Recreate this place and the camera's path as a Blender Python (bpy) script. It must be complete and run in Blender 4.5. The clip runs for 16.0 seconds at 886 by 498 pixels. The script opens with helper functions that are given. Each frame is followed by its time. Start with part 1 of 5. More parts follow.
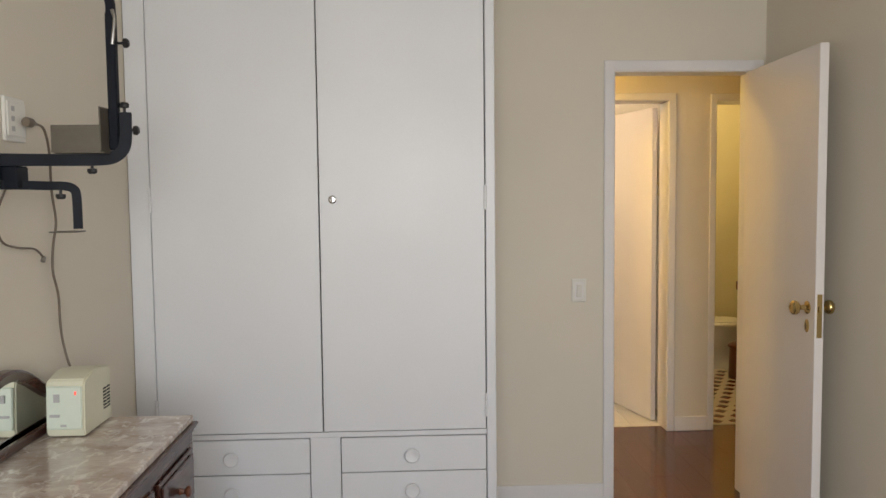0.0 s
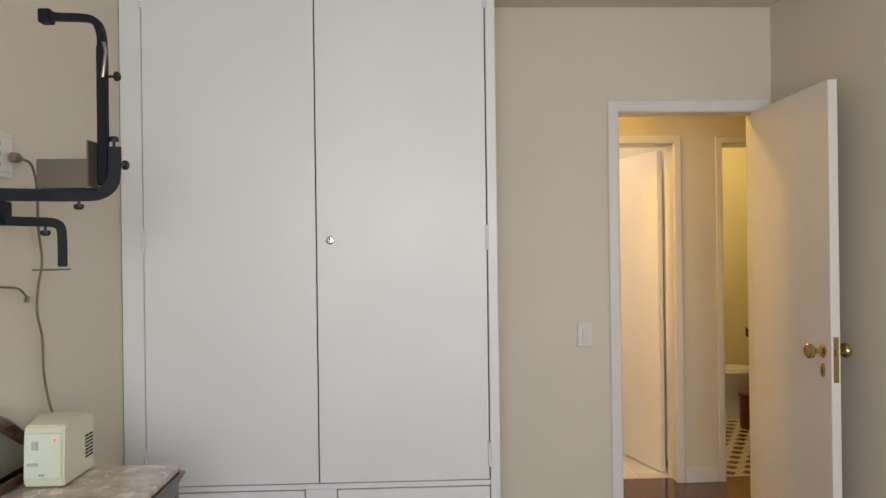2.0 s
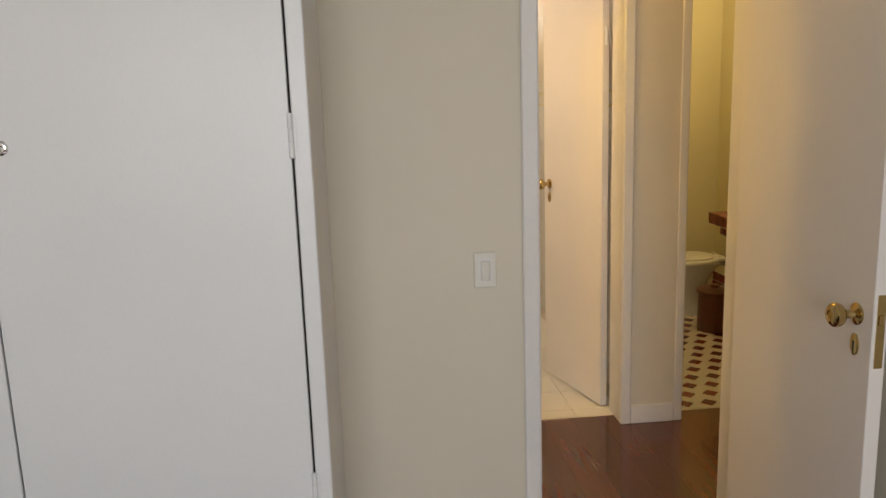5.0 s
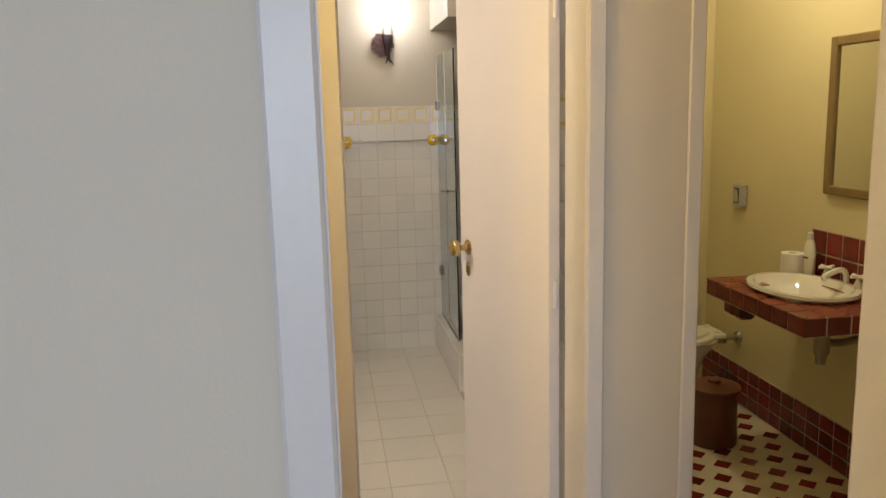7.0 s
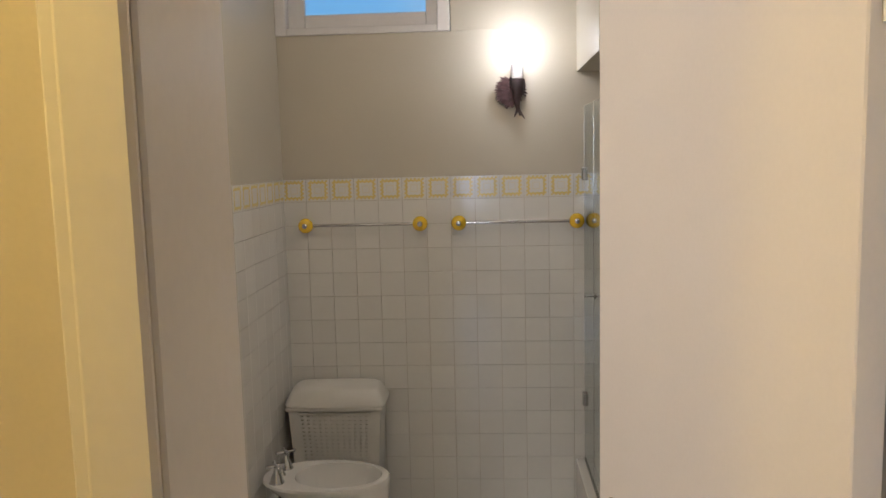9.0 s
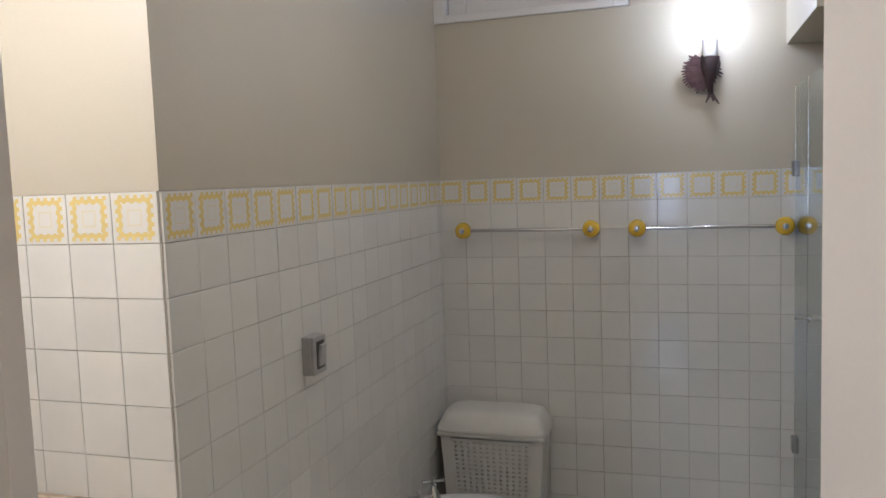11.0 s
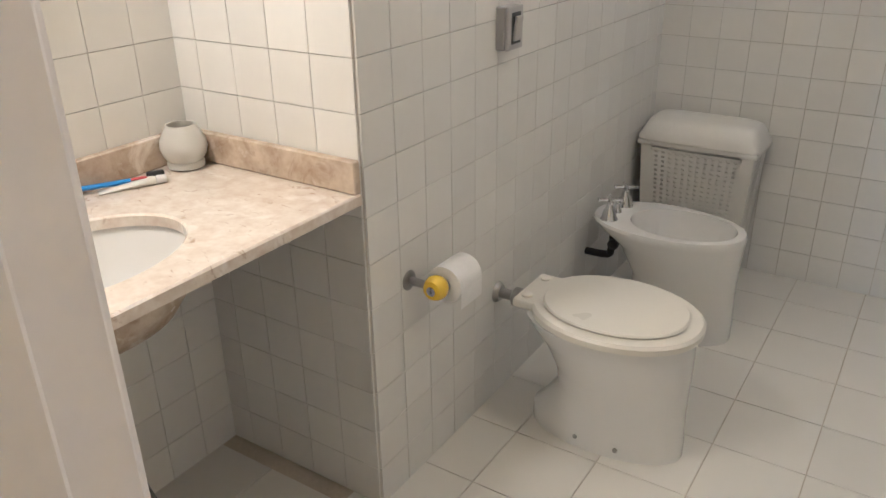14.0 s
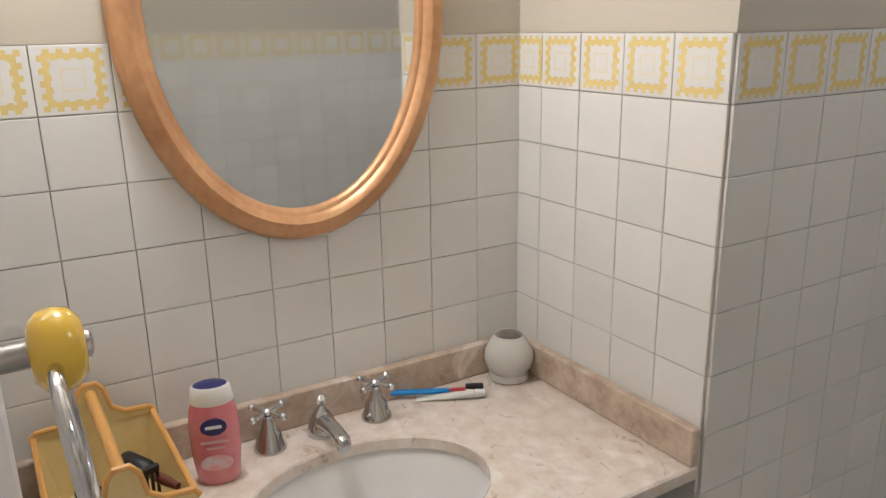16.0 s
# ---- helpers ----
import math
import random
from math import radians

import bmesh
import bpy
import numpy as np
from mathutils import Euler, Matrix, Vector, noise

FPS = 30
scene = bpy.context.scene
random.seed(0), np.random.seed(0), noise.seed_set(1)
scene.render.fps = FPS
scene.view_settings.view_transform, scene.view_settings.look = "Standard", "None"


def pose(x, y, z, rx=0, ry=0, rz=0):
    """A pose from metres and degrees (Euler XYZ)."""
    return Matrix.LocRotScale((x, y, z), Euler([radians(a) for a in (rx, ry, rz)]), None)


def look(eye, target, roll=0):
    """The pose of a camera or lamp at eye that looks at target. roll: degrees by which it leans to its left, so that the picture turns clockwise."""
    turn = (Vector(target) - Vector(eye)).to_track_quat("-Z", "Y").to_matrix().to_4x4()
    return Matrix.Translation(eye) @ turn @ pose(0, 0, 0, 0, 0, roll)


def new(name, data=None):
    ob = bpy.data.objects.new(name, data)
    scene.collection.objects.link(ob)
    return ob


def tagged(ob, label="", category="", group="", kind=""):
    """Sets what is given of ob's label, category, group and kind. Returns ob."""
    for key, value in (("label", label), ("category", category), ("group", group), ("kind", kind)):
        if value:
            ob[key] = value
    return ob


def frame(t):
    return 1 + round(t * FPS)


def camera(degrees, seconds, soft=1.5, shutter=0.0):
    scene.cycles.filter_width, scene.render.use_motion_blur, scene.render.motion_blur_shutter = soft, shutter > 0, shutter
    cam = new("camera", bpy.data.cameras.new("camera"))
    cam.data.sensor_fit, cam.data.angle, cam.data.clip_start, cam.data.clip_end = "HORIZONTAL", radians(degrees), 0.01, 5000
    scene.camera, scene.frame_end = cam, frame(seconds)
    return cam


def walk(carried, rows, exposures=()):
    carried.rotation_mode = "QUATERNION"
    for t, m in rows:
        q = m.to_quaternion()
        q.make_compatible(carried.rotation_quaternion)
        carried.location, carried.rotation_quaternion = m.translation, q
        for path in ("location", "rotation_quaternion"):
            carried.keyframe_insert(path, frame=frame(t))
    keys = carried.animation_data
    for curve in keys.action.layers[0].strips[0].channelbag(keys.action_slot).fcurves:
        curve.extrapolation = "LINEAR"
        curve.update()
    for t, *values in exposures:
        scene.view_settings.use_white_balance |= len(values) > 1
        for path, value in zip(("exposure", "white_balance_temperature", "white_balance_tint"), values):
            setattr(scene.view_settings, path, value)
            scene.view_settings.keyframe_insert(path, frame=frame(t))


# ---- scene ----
# ---------- camera ----------
cam = camera(59.43, 16.0, soft=1.5)
PATH = [
    (0, -0.947, -3.728, 1.512, -2.58, -3.75, 0.60),
    (0.5, -0.952, -3.716, 1.533, -0.57, -1.11, 0.47),
    (1, -0.936, -3.746, 1.544, -0.56, 1.63, 0.68),
    (1.5, -0.919, -3.735, 1.533, -1.14, 2.98, 0.68),
    (2, -0.931, -3.638, 1.471, -2.28, -0.00, 0.75),
    (2.5, -0.892, -3.643, 1.409, -2.11, -7.27, 1.23),
    (3, -0.874, -3.581, 1.425, -2.96, -13.23, 1.28),
    (3.5, -0.850, -3.374, 1.481, -4.24, -14.74, 1.39),
    (4, -0.758, -3.085, 1.484, -5.26, -13.00, 1.58),
    (4.5, -0.606, -2.714, 1.482, -6.00, -10.99, 1.54),
    (5, -0.470, -2.343, 1.584, -5.70, -10.93, 1.83),
    (7.5, 0.163, -0.374, 1.564, -8.96, -9.35, 1.42),
    (8, 0.253, -0.032, 1.574, -6.59, -8.33, 1.24),
    (8.5, 0.311, 0.295, 1.576, 0.27, -6.88, 1.10),
    (9, 0.323, 0.614, 1.700, 3.13, -6.68, 1.38),
    (11.5, 0.409, 1.041, 1.561, 19.62, -4.97, 1.48),
    (12, 0.457, 1.044, 1.499, 20.83, -10.99, 1.66),
    (12.5, 0.502, 1.058, 1.454, 22.06, -16.46, 1.56),
    (13, 0.482, 1.085, 1.415, 23.04, -21.20, 1.16),
    (13.3, 0.483, 1.074, 1.431, 24.91, -23.06, 0.66),
    (13.5, 0.446, 1.108, 1.444, 26.51, -24.29, 0.80),
    (14, 0.356, 1.172, 1.460, 33.07, -24.74, 0.92),
    (14.5, 0.273, 1.277, 1.467, 42.35, -24.78, 1.04),
    (15, 0.211, 1.343, 1.496, 52.19, -23.56, 1.30),
    (15.5, 0.176, 1.383, 1.554, 57.55, -20.42, 1.30),
    (16, 0.156, 1.373, 1.636, 58.60, -16.22, 0.96),
]
walk(cam, [(t, pose(x, y, z, 90 + p, r, yaw)) for t, x, y, z, yaw, p, r in PATH],
     exposures=[(0, -0.05, 6250, 10), (2.0, 0.0, 6250, 10), (3.2, 0.2, 6250, 10), (4.2, 0.06, 6250, 10), (5.0, -0.15, 6250, 10),
                (7.5, -0.05, 5200, 10), (8.0, -0.2, 5200, 10), (8.5, -0.45, 5200, 10), (9.0, -0.45, 5000, 10), (11.5, -0.45, 4450, 10), (12.5, 0.0, 4450, 10),
                (13.5, 0.25, 4550, 10), (14.5, 0.15, 4600, 10), (15.5, -0.2, 4500, 10), (16.0, -0.47, 4450, 10)])

# ---------- world and lamps ----------
world = bpy.data.worlds.new("sky")
scene.world = world
world.use_nodes = True
wn = world.node_tree
sky = wn.nodes.new("ShaderNodeTexSky")
sky.sky_type, sky.sun_disc, sky.sun_elevation, sky.sun_rotation = "NISHITA", False, radians(45), radians(160)
wn.links.new(sky.outputs[0], wn.nodes["Background"].inputs[0])
wn.nodes["Background"].inputs[1].default_value = 0.15


def lamp(name, kind, m, power, color, size=0.2, size_y=None):
    data = bpy.data.lights.new(name, kind)
    data.energy, data.color = power, color
    if kind == "AREA":
        data.shape, data.size, data.size_y = "RECTANGLE", size, size_y or size
    else:
        data.shadow_soft_size = size
    ob = new(name, data)
    ob.matrix_world = m
    return ob


lamp("daylight", "AREA", look((-0.7, -5.15, 1.6), (-0.7, 0, 1.2)), 76, (0.965, 0.955, 0.935), 1.9, 1.5)
lamp("hall_lamp", "POINT", pose(-0.55, 0.6, 2.42), 28, (1.0, 0.61, 0.13), 0.07)
lamp("vanity_lamp", "POINT", pose(-1.05, 1.62, 2.18), 36, (1.0, 0.755, 0.50), 0.07)
lamp("sconce_lamp", "POINT", pose(0.475, 4.15, 2.20), 5.5, (1.0, 0.84, 0.68), 0.03)
# unseen fill added to brighten the toilet end, without a fitting
lamp("bath_fill", "POINT", pose(0.15, 2.9, 2.55), 12.5, (1.0, 0.755, 0.50), 0.10)
lamp("wc_lamp", "POINT", pose(1.6, 2.2, 2.45), 32, (1.0, 0.72, 0.34), 0.06)


# ---------- materials ----------
def material(name, color, rough=0.5, metal=0.0, var=0.06, scale=3.0, grain=60.0, bump=0.03, color2=None, spec=0.5, stretch=(1, 1, 1), coat=0.0, rand=0.0, alpha_glass=False):
    m = bpy.data.materials.new(name)
    m.use_nodes = True
    t = m.node_tree
    b = t.nodes["Principled BSDF"]
    b.inputs["Roughness"].default_value, b.inputs["Metallic"].default_value = rough, metal
    b.inputs["Specular IOR Level"].default_value, b.inputs["Coat Weight"].default_value = spec, coat
    tc = t.nodes.new("ShaderNodeTexCoord")
    mp = t.nodes.new("ShaderNodeMapping")
    mp.inputs["Scale"].default_value = stretch
    t.links.new(tc.outputs["Object"], mp.inputs[0])
    n1, n2 = t.nodes.new("ShaderNodeTexNoise"), t.nodes.new("ShaderNodeTexNoise")
    n1.inputs["Scale"].default_value, n1.inputs["Detail"].default_value = scale, 4
    n2.inputs["Scale"].default_value, n2.inputs["Detail"].default_value = grain, 3
    src = mp.outputs[0]
    if rand:
        oi = t.nodes.new("ShaderNodeObjectInfo")
        ad = t.nodes.new("ShaderNodeVectorMath")
        mu = t.nodes.new("ShaderNodeMath")
        mu.operation = "MULTIPLY"
        mu.inputs[1].default_value = 40
        t.links.new(oi.outputs["Random"], mu.inputs[0])
        t.links.new(mp.outputs[0], ad.inputs[0])
        t.links.new(mu.outputs[0], ad.inputs[1])
        src = ad.outputs[0]
    t.links.new(src, n1.inputs["Vector"])
    t.links.new(src, n2.inputs["Vector"])
    mix = t.nodes.new("ShaderNodeMix")
    mix.data_type = "RGBA"
    c2 = color2 or tuple(c * (1 - 2.2 * var) for c in color)
    mix.inputs[6].default_value, mix.inputs[7].default_value = (*color, 1), (*c2, 1)
    rmp = t.nodes.new("ShaderNodeMapRange")
    rmp.inputs[1].default_value, rmp.inputs[2].default_value = 0.35, 0.68
    av = t.nodes.new("ShaderNodeMath")
    av.operation = "MULTIPLY_ADD"
    av.inputs[1].default_value = 0.3
    t.links.new(n2.outputs[0], av.inputs[0])
    sc = t.nodes.new("ShaderNodeMath")
    sc.operation = "MULTIPLY"
    sc.inputs[1].default_value = 0.7
    t.links.new(n1.outputs[0], sc.inputs[0])
    t.links.new(sc.outputs[0], av.inputs[2])
    t.links.new(av.outputs[0], rmp.inputs[0])
    t.links.new(rmp.outputs[0], mix.inputs[0])
    out = mix.outputs[2]
    if rand:
        hs = t.nodes.new("ShaderNodeHueSaturation")
        mr = t.nodes.new("ShaderNodeMapRange")
        mr.inputs[3].default_value, mr.inputs[4].default_value = 1 - rand, 1 + rand
        t.links.new(oi.outputs["Random"], mr.inputs[0])
        t.links.new(mr.outputs[0], hs.inputs["Value"])
        t.links.new(out, hs.inputs["Color"])
        out = hs.outputs[0]
    t.links.new(out, b.inputs["Base Color"])
    rr = t.nodes.new("ShaderNodeMapRange")
    rr.inputs[3].default_value, rr.inputs[4].default_value = max(0.02, rough - 0.06), min(1, rough + 0.06)
    t.links.new(n1.outputs[0], rr.inputs[0])
    t.links.new(rr.outputs[0], b.inputs["Roughness"])
    if bump:
        bp = t.nodes.new("ShaderNodeBump")
        bp.inputs["Strength"].default_value, bp.inputs["Distance"].default_value = bump, 0.004
        t.links.new(n2.outputs[0], bp.inputs["Height"])
        t.links.new(bp.outputs[0], b.inputs["Normal"])
    return m


def glass(name, color, rough=0.0):
    m = material(name, color, rough, 0, 0.0, bump=0)
    b = m.node_tree.nodes["Principled BSDF"]
    b.inputs["Transmission Weight"].default_value, b.inputs["IOR"].default_value = 1.0, 1.45
    return m


def glow(name, color, power):
    m = material(name, color, 0.4, bump=0)
    b = m.node_tree.nodes["Principled BSDF"]
    b.inputs["Emission Color"].default_value, b.inputs["Emission Strength"].default_value = (*color, 1), power
    return m


M_WALL = material("cream_wall_paint", (0.71, 0.655, 0.55), 0.6, var=0.03, scale=1.2, grain=220, bump=0.06)
M_BWALL = material("bathroom_wall_paint", (0.57, 0.525, 0.425), 0.42, var=0.03, scale=1.5, grain=200, bump=0.05)
M_WCWALL = material("wc_wall_paint", (0.66, 0.60, 0.37), 0.45, var=0.04, scale=1.2, grain=200, bump=0.05)
M_CEIL = material("white_ceiling_paint", (0.80, 0.78, 0.74), 0.8, var=0.02, grain=150)
M_WHITE = material("white_enamel_paint", (0.74, 0.75, 0.77), 0.38, var=0.025, scale=2.0, grain=120, bump=0.05)
M_DOOR = material("door_white_paint", (0.80, 0.76, 0.73), 0.35, var=0.025, scale=2.0, grain=140, bump=0.05)
M_TRIM = material("trim_white_paint", (0.78, 0.76, 0.75), 0.35, var=0.03, scale=4, grain=90, bump=0.05)
M_DARK = material("dark_gap", (0.03, 0.028, 0.026), 0.9)
M_TILE = material("white_glazed_tile", (0.76, 0.745, 0.70), 0.16, var=0.02, scale=6, grain=40, bump=0.02, rand=0.035, coat=0.2)
M_GROUT = material("grout", (0.60, 0.53, 0.43), 0.85, var=0.12, scale=4, grain=90, bump=0.1)
M_FTILE = material("floor_tile_cream", (0.70, 0.675, 0.61), 0.30, var=0.004, scale=1.6, grain=60, bump=0.02, rand=0.04)
M_PLANK = material("dark_jatoba_plank", (0.115, 0.036, 0.018), 0.20, var=0.2, scale=7, grain=90, bump=0, color2=(0.085, 0.026, 0.014), stretch=(8, 0.7, 1), rand=0.17, coat=0.3)
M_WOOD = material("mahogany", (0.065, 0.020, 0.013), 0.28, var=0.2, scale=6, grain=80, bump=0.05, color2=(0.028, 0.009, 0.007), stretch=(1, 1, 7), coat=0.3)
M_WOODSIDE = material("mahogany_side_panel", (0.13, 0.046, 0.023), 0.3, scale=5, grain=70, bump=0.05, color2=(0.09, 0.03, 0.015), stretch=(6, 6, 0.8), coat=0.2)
M_MARBLE = material("pink_grey_marble", (0.62, 0.54, 0.47), 0.16, scale=9, grain=45, bump=0, color2=(0.34, 0.26, 0.21), stretch=(1, 2.2, 1), coat=0.3)
M_COUNTER = material("beige_travertine", (0.77, 0.71, 0.62), 0.22, scale=22, grain=80, bump=0.01, color2=(0.62, 0.52, 0.42), stretch=(1, 1, 1), coat=0.3)
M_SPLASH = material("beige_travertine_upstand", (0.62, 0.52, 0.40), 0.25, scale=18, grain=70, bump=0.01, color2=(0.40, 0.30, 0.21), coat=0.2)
M_BRASS = material("polished_brass", (0.60, 0.45, 0.20), 0.14, 1.0, var=0.08, scale=12, grain=80, bump=0.01)
M_CHROME = material("chrome", (0.62, 0.62, 0.62), 0.10, 1.0, var=0.05, scale=12, bump=0)
M_STEEL = material("dull_steel_pipe", (0.42, 0.41, 0.39), 0.35, 1.0, var=0.12, scale=12, bump=0.02)
M_CERAMIC = material("white_vitreous_china", (0.78, 0.77, 0.74), 0.10, var=0.01, bump=0, coat=0.5)
M_SEAT = material("ivory_plastic_seat", (0.74, 0.71, 0.63), 0.30, var=0.004, bump=0.01)
M_PLASTIC = material("white_plastic", (0.76, 0.74, 0.68), 0.38, var=0.03, scale=5, bump=0.02)
M_YELLOW = material("yellow_glossy_plastic", (0.78, 0.53, 0.02), 0.14, var=0.05, bump=0, coat=0.4)
M_BLACK = material("black_powder_coated_steel", (0.010, 0.012, 0.018), 0.55, 0.0, var=0.1, scale=10, bump=0.05, spec=0.15)
M_BKNOB = material("black_plastic", (0.012, 0.012, 0.013), 0.5, var=0.05)
M_TRAY = material("grey_brown_metal_plate", (0.13, 0.115, 0.09), 0.4, 0.3, var=0.1)
M_CORD = material("grey_brown_cable", (0.16, 0.125, 0.09), 0.5)
M_SWITCH = material("grey_switch_plastic", (0.42, 0.41, 0.40), 0.35, var=0.04)
M_SWDARK = material("dark_switch_gap", (0.05, 0.05, 0.05), 0.4)
M_GOLD = material("worn_gold_leaf_wood", (0.62, 0.37, 0.17), 0.36, 0.5, scale=8, grain=60, bump=0.08, color2=(0.42, 0.22, 0.09))
M_MIRROR = material("mirror_silver", (0.86, 0.88, 0.88), 0.015, 1.0, var=0.0, bump=0)
M_PAPER = material("toilet_paper", (0.82, 0.81, 0.79), 0.95, var=0.04, scale=20, grain=160, bump=0.15)
M_GLASS = glass("shower_glass", (0.86, 0.95, 0.93))
M_FROST = glass("frosted_window_glass", (0.62, 0.86, 0.92), 0.35)
M_CANDLE = glass("frosted_candle_glass", (0.93, 0.91, 0.84), 0.35)
M_CANDLE.node_tree.nodes["Principled BSDF"].inputs["Transmission Weight"].default_value = 0.45
M_NAVY = material("navy_label", (0.02, 0.02, 0.13), 0.3)
M_BLUE = material("blue_brush_plastic", (0.02, 0.22, 0.62), 0.3)
M_RED = material("red_glazed_tile", (0.20, 0.024, 0.018), 0.16, scale=8, grain=60, bump=0.02, color2=(0.10, 0.012, 0.010), rand=0.2)
M_CLAY = material("red_counter_tile", (0.25, 0.06, 0.035), 0.28, scale=8, color2=(0.17, 0.035, 0.02), rand=0.15)
M_WCGROUT = material("wc_pale_grout", (0.55, 0.48, 0.40), 0.8)
M_CADDY = material("yellow_cream_wooden_caddy", (0.70, 0.57, 0.24), 0.4, scale=5, grain=70, bump=0.04, color2=(0.60, 0.46, 0.16))
M_CADDYRIM = material("ochre_caddy_edge", (0.62, 0.34, 0.07), 0.4)
M_FISH = material("dark_painted_metal_fish", (0.045, 0.036, 0.036), 0.4, 0.5, scale=20, color2=(0.10, 0.065, 0.07))
M_BULB = glow("lit_lamp_shade", (1.0, 0.93, 0.84), 9.0)
M_CREAM = material("cream_appliance_plastic", (0.66, 0.65, 0.50), 0.42, var=0.03)
M_PALE = material("pale_green_plastic", (0.62, 0.68, 0.58), 0.35, var=0.03)
M_BIN = material("brown_plastic_bin", (0.14, 0.045, 0.022), 0.35)
M_BAG = material("dark_grey_bin_liner", (0.09, 0.085, 0.08), 0.4, bump=0.3, grain=25)


def band_material():
    m = material("yellow_border_tile", (0.76, 0.745, 0.70), 0.16, var=0.02, rand=0.03, coat=0.2, bump=0)
    t = m.node_tree
    b = t.nodes["Principled BSDF"]
    base = b.inputs["Base Color"].links[0].from_socket
    tc = t.nodes.new("ShaderNodeTexCoord")
    sp = t.nodes.new("ShaderNodeSeparateXYZ")
    t.links.new(tc.outputs["Object"], sp.inputs[0])

    def math_node(op, a, c=None):
        n = t.nodes.new("ShaderNodeMath")
        n.operation = op
        for i, v in enumerate((a, c)):
            if v is None:
                continue
            if isinstance(v, (int, float)):
                n.inputs[i].default_value = v
            else:
                t.links.new(v, n.inputs[i])
        return n.outputs[0]
    r = math_node("MAXIMUM", math_node("ABSOLUTE", sp.outputs[0]), math_node("ABSOLUTE", sp.outputs[2]))
    ring = math_node("MULTIPLY", math_node("GREATER_THAN", r, 0.030), math_node("LESS_THAN", r, 0.0475))
    ck = t.nodes.new("ShaderNodeTexChecker")
    ck.inputs["Scale"].default_value = 105
    t.links.new(tc.outputs["Object"], ck.inputs["Vector"])
    solid = math_node("LESS_THAN", math_node("ABSOLUTE", math_node("SUBTRACT", r, 0.037)), 0.0042)
    mask = math_node("MULTIPLY", ring, math_node("MAXIMUM", solid, ck.outputs["Fac"]))
    mask = math_node("MULTIPLY", mask, 0.85)
    inner = math_node("MULTIPLY", math_node("LESS_THAN", math_node("ABSOLUTE", math_node("SUBTRACT", r, 0.016)), 0.002), 0.25)
    mix = t.nodes.new("ShaderNodeMix")
    mix.data_type = "RGBA"
    t.links.new(math_node("MAXIMUM", mask, inner), mix.inputs[0])
    t.links.new(base, mix.inputs[6])
    mix.inputs[7].default_value = (0.72, 0.56, 0.13, 1)
    t.links.new(mix.outputs[2], b.inputs["Base Color"])
    return m


M_BAND = band_material()


def flecks(m, color, scale, low, high, amount, stretch=(1, 1, 1), detail=6.0):
    """Lays irregular veins and flecks of another colour over a stone."""
    t = m.node_tree
    b = t.nodes["Principled BSDF"]
    base = b.inputs["Base Color"].links[0].from_socket
    tc, mp = t.nodes.new("ShaderNodeTexCoord"), t.nodes.new("ShaderNodeMapping")
    mp.inputs["Scale"].default_value = stretch
    n, r = t.nodes.new("ShaderNodeTexNoise"), t.nodes.new("ShaderNodeMapRange")
    n.inputs["Scale"].default_value, n.inputs["Detail"].default_value, n.inputs["Distortion"].default_value = scale, detail, 1.2
    n.inputs["Roughness"].default_value = 0.62
    r.inputs[1].default_value, r.inputs[2].default_value, r.inputs[4].default_value = low, high, amount
    mix = t.nodes.new("ShaderNodeMix")
    mix.data_type = "RGBA"
    mix.inputs[7].default_value = (*color, 1)
    t.links.new(tc.outputs["Object"], mp.inputs[0])
    t.links.new(mp.outputs[0], n.inputs["Vector"])
    t.links.new(n.outputs[0], r.inputs[0])
    t.links.new(r.outputs[0], mix.inputs[0])
    t.links.new(base, mix.inputs[6])
    t.links.new(mix.outputs[2], b.inputs["Base Color"])


flecks(M_COUNTER, (0.36, 0.25, 0.16), 17, 0.60, 0.70, 0.75, (1, 1.6, 1))
flecks(M_COUNTER, (0.86, 0.82, 0.75), 9, 0.56, 0.68, 0.6)
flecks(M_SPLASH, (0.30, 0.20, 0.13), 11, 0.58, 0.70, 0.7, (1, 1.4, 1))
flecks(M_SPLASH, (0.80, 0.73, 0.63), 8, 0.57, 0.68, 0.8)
flecks(M_MARBLE, (0.80, 0.74, 0.68), 14, 0.54, 0.62, 0.8, (1.6, 1, 1))
flecks(M_MARBLE, (0.24, 0.17, 0.13), 20, 0.62, 0.70, 0.7)


# ---------- mesh helpers ----------
def finish(name, bm, mat, smooth=False):
    me = bpy.data.meshes.new(name)
    bmesh.ops.recalc_face_normals(bm, faces=bm.faces[:])
    bm.to_mesh(me)
    bm.free()
    me.materials.append(mat)
    if smooth:
        me.polygons.foreach_set("use_smooth", [True] * len(me.polygons))
        me.set_sharp_from_angle(angle=radians(38))
    return me


def part(name, bm, mat, parent=None, label="", smooth=False):
    ob = new(name, finish(name, bm, mat, smooth))
    if parent:
        ob.parent = parent
    if label:
        ob["label"] = label
    return ob


def thing(name, at, label, category, group="", rz=0):
    e = new(name)
    e.empty_display_size = 0.1
    e.matrix_world = pose(*at, 0, 0, rz)
    return tagged(e, label, category, group)


def box(bm, x0, x1, y0, y1, z0, z1, bevel=0.0, seg=1):
    ret = bmesh.ops.create_cube(bm, size=1)["verts"]
    for v in ret:
        v.co = Vector(((x0 + x1) / 2 + v.co.x * (x1 - x0), (y0 + y1) / 2 + v.co.y * (y1 - y0), (z0 + z1) / 2 + v.co.z * (z1 - z0)))
    if bevel:
        edges = list({e for v in ret for e in v.link_edges})
        bmesh.ops.bevel(bm, geom=edges, offset=bevel, segments=seg, affect="EDGES", profile=0.5)
    return bm


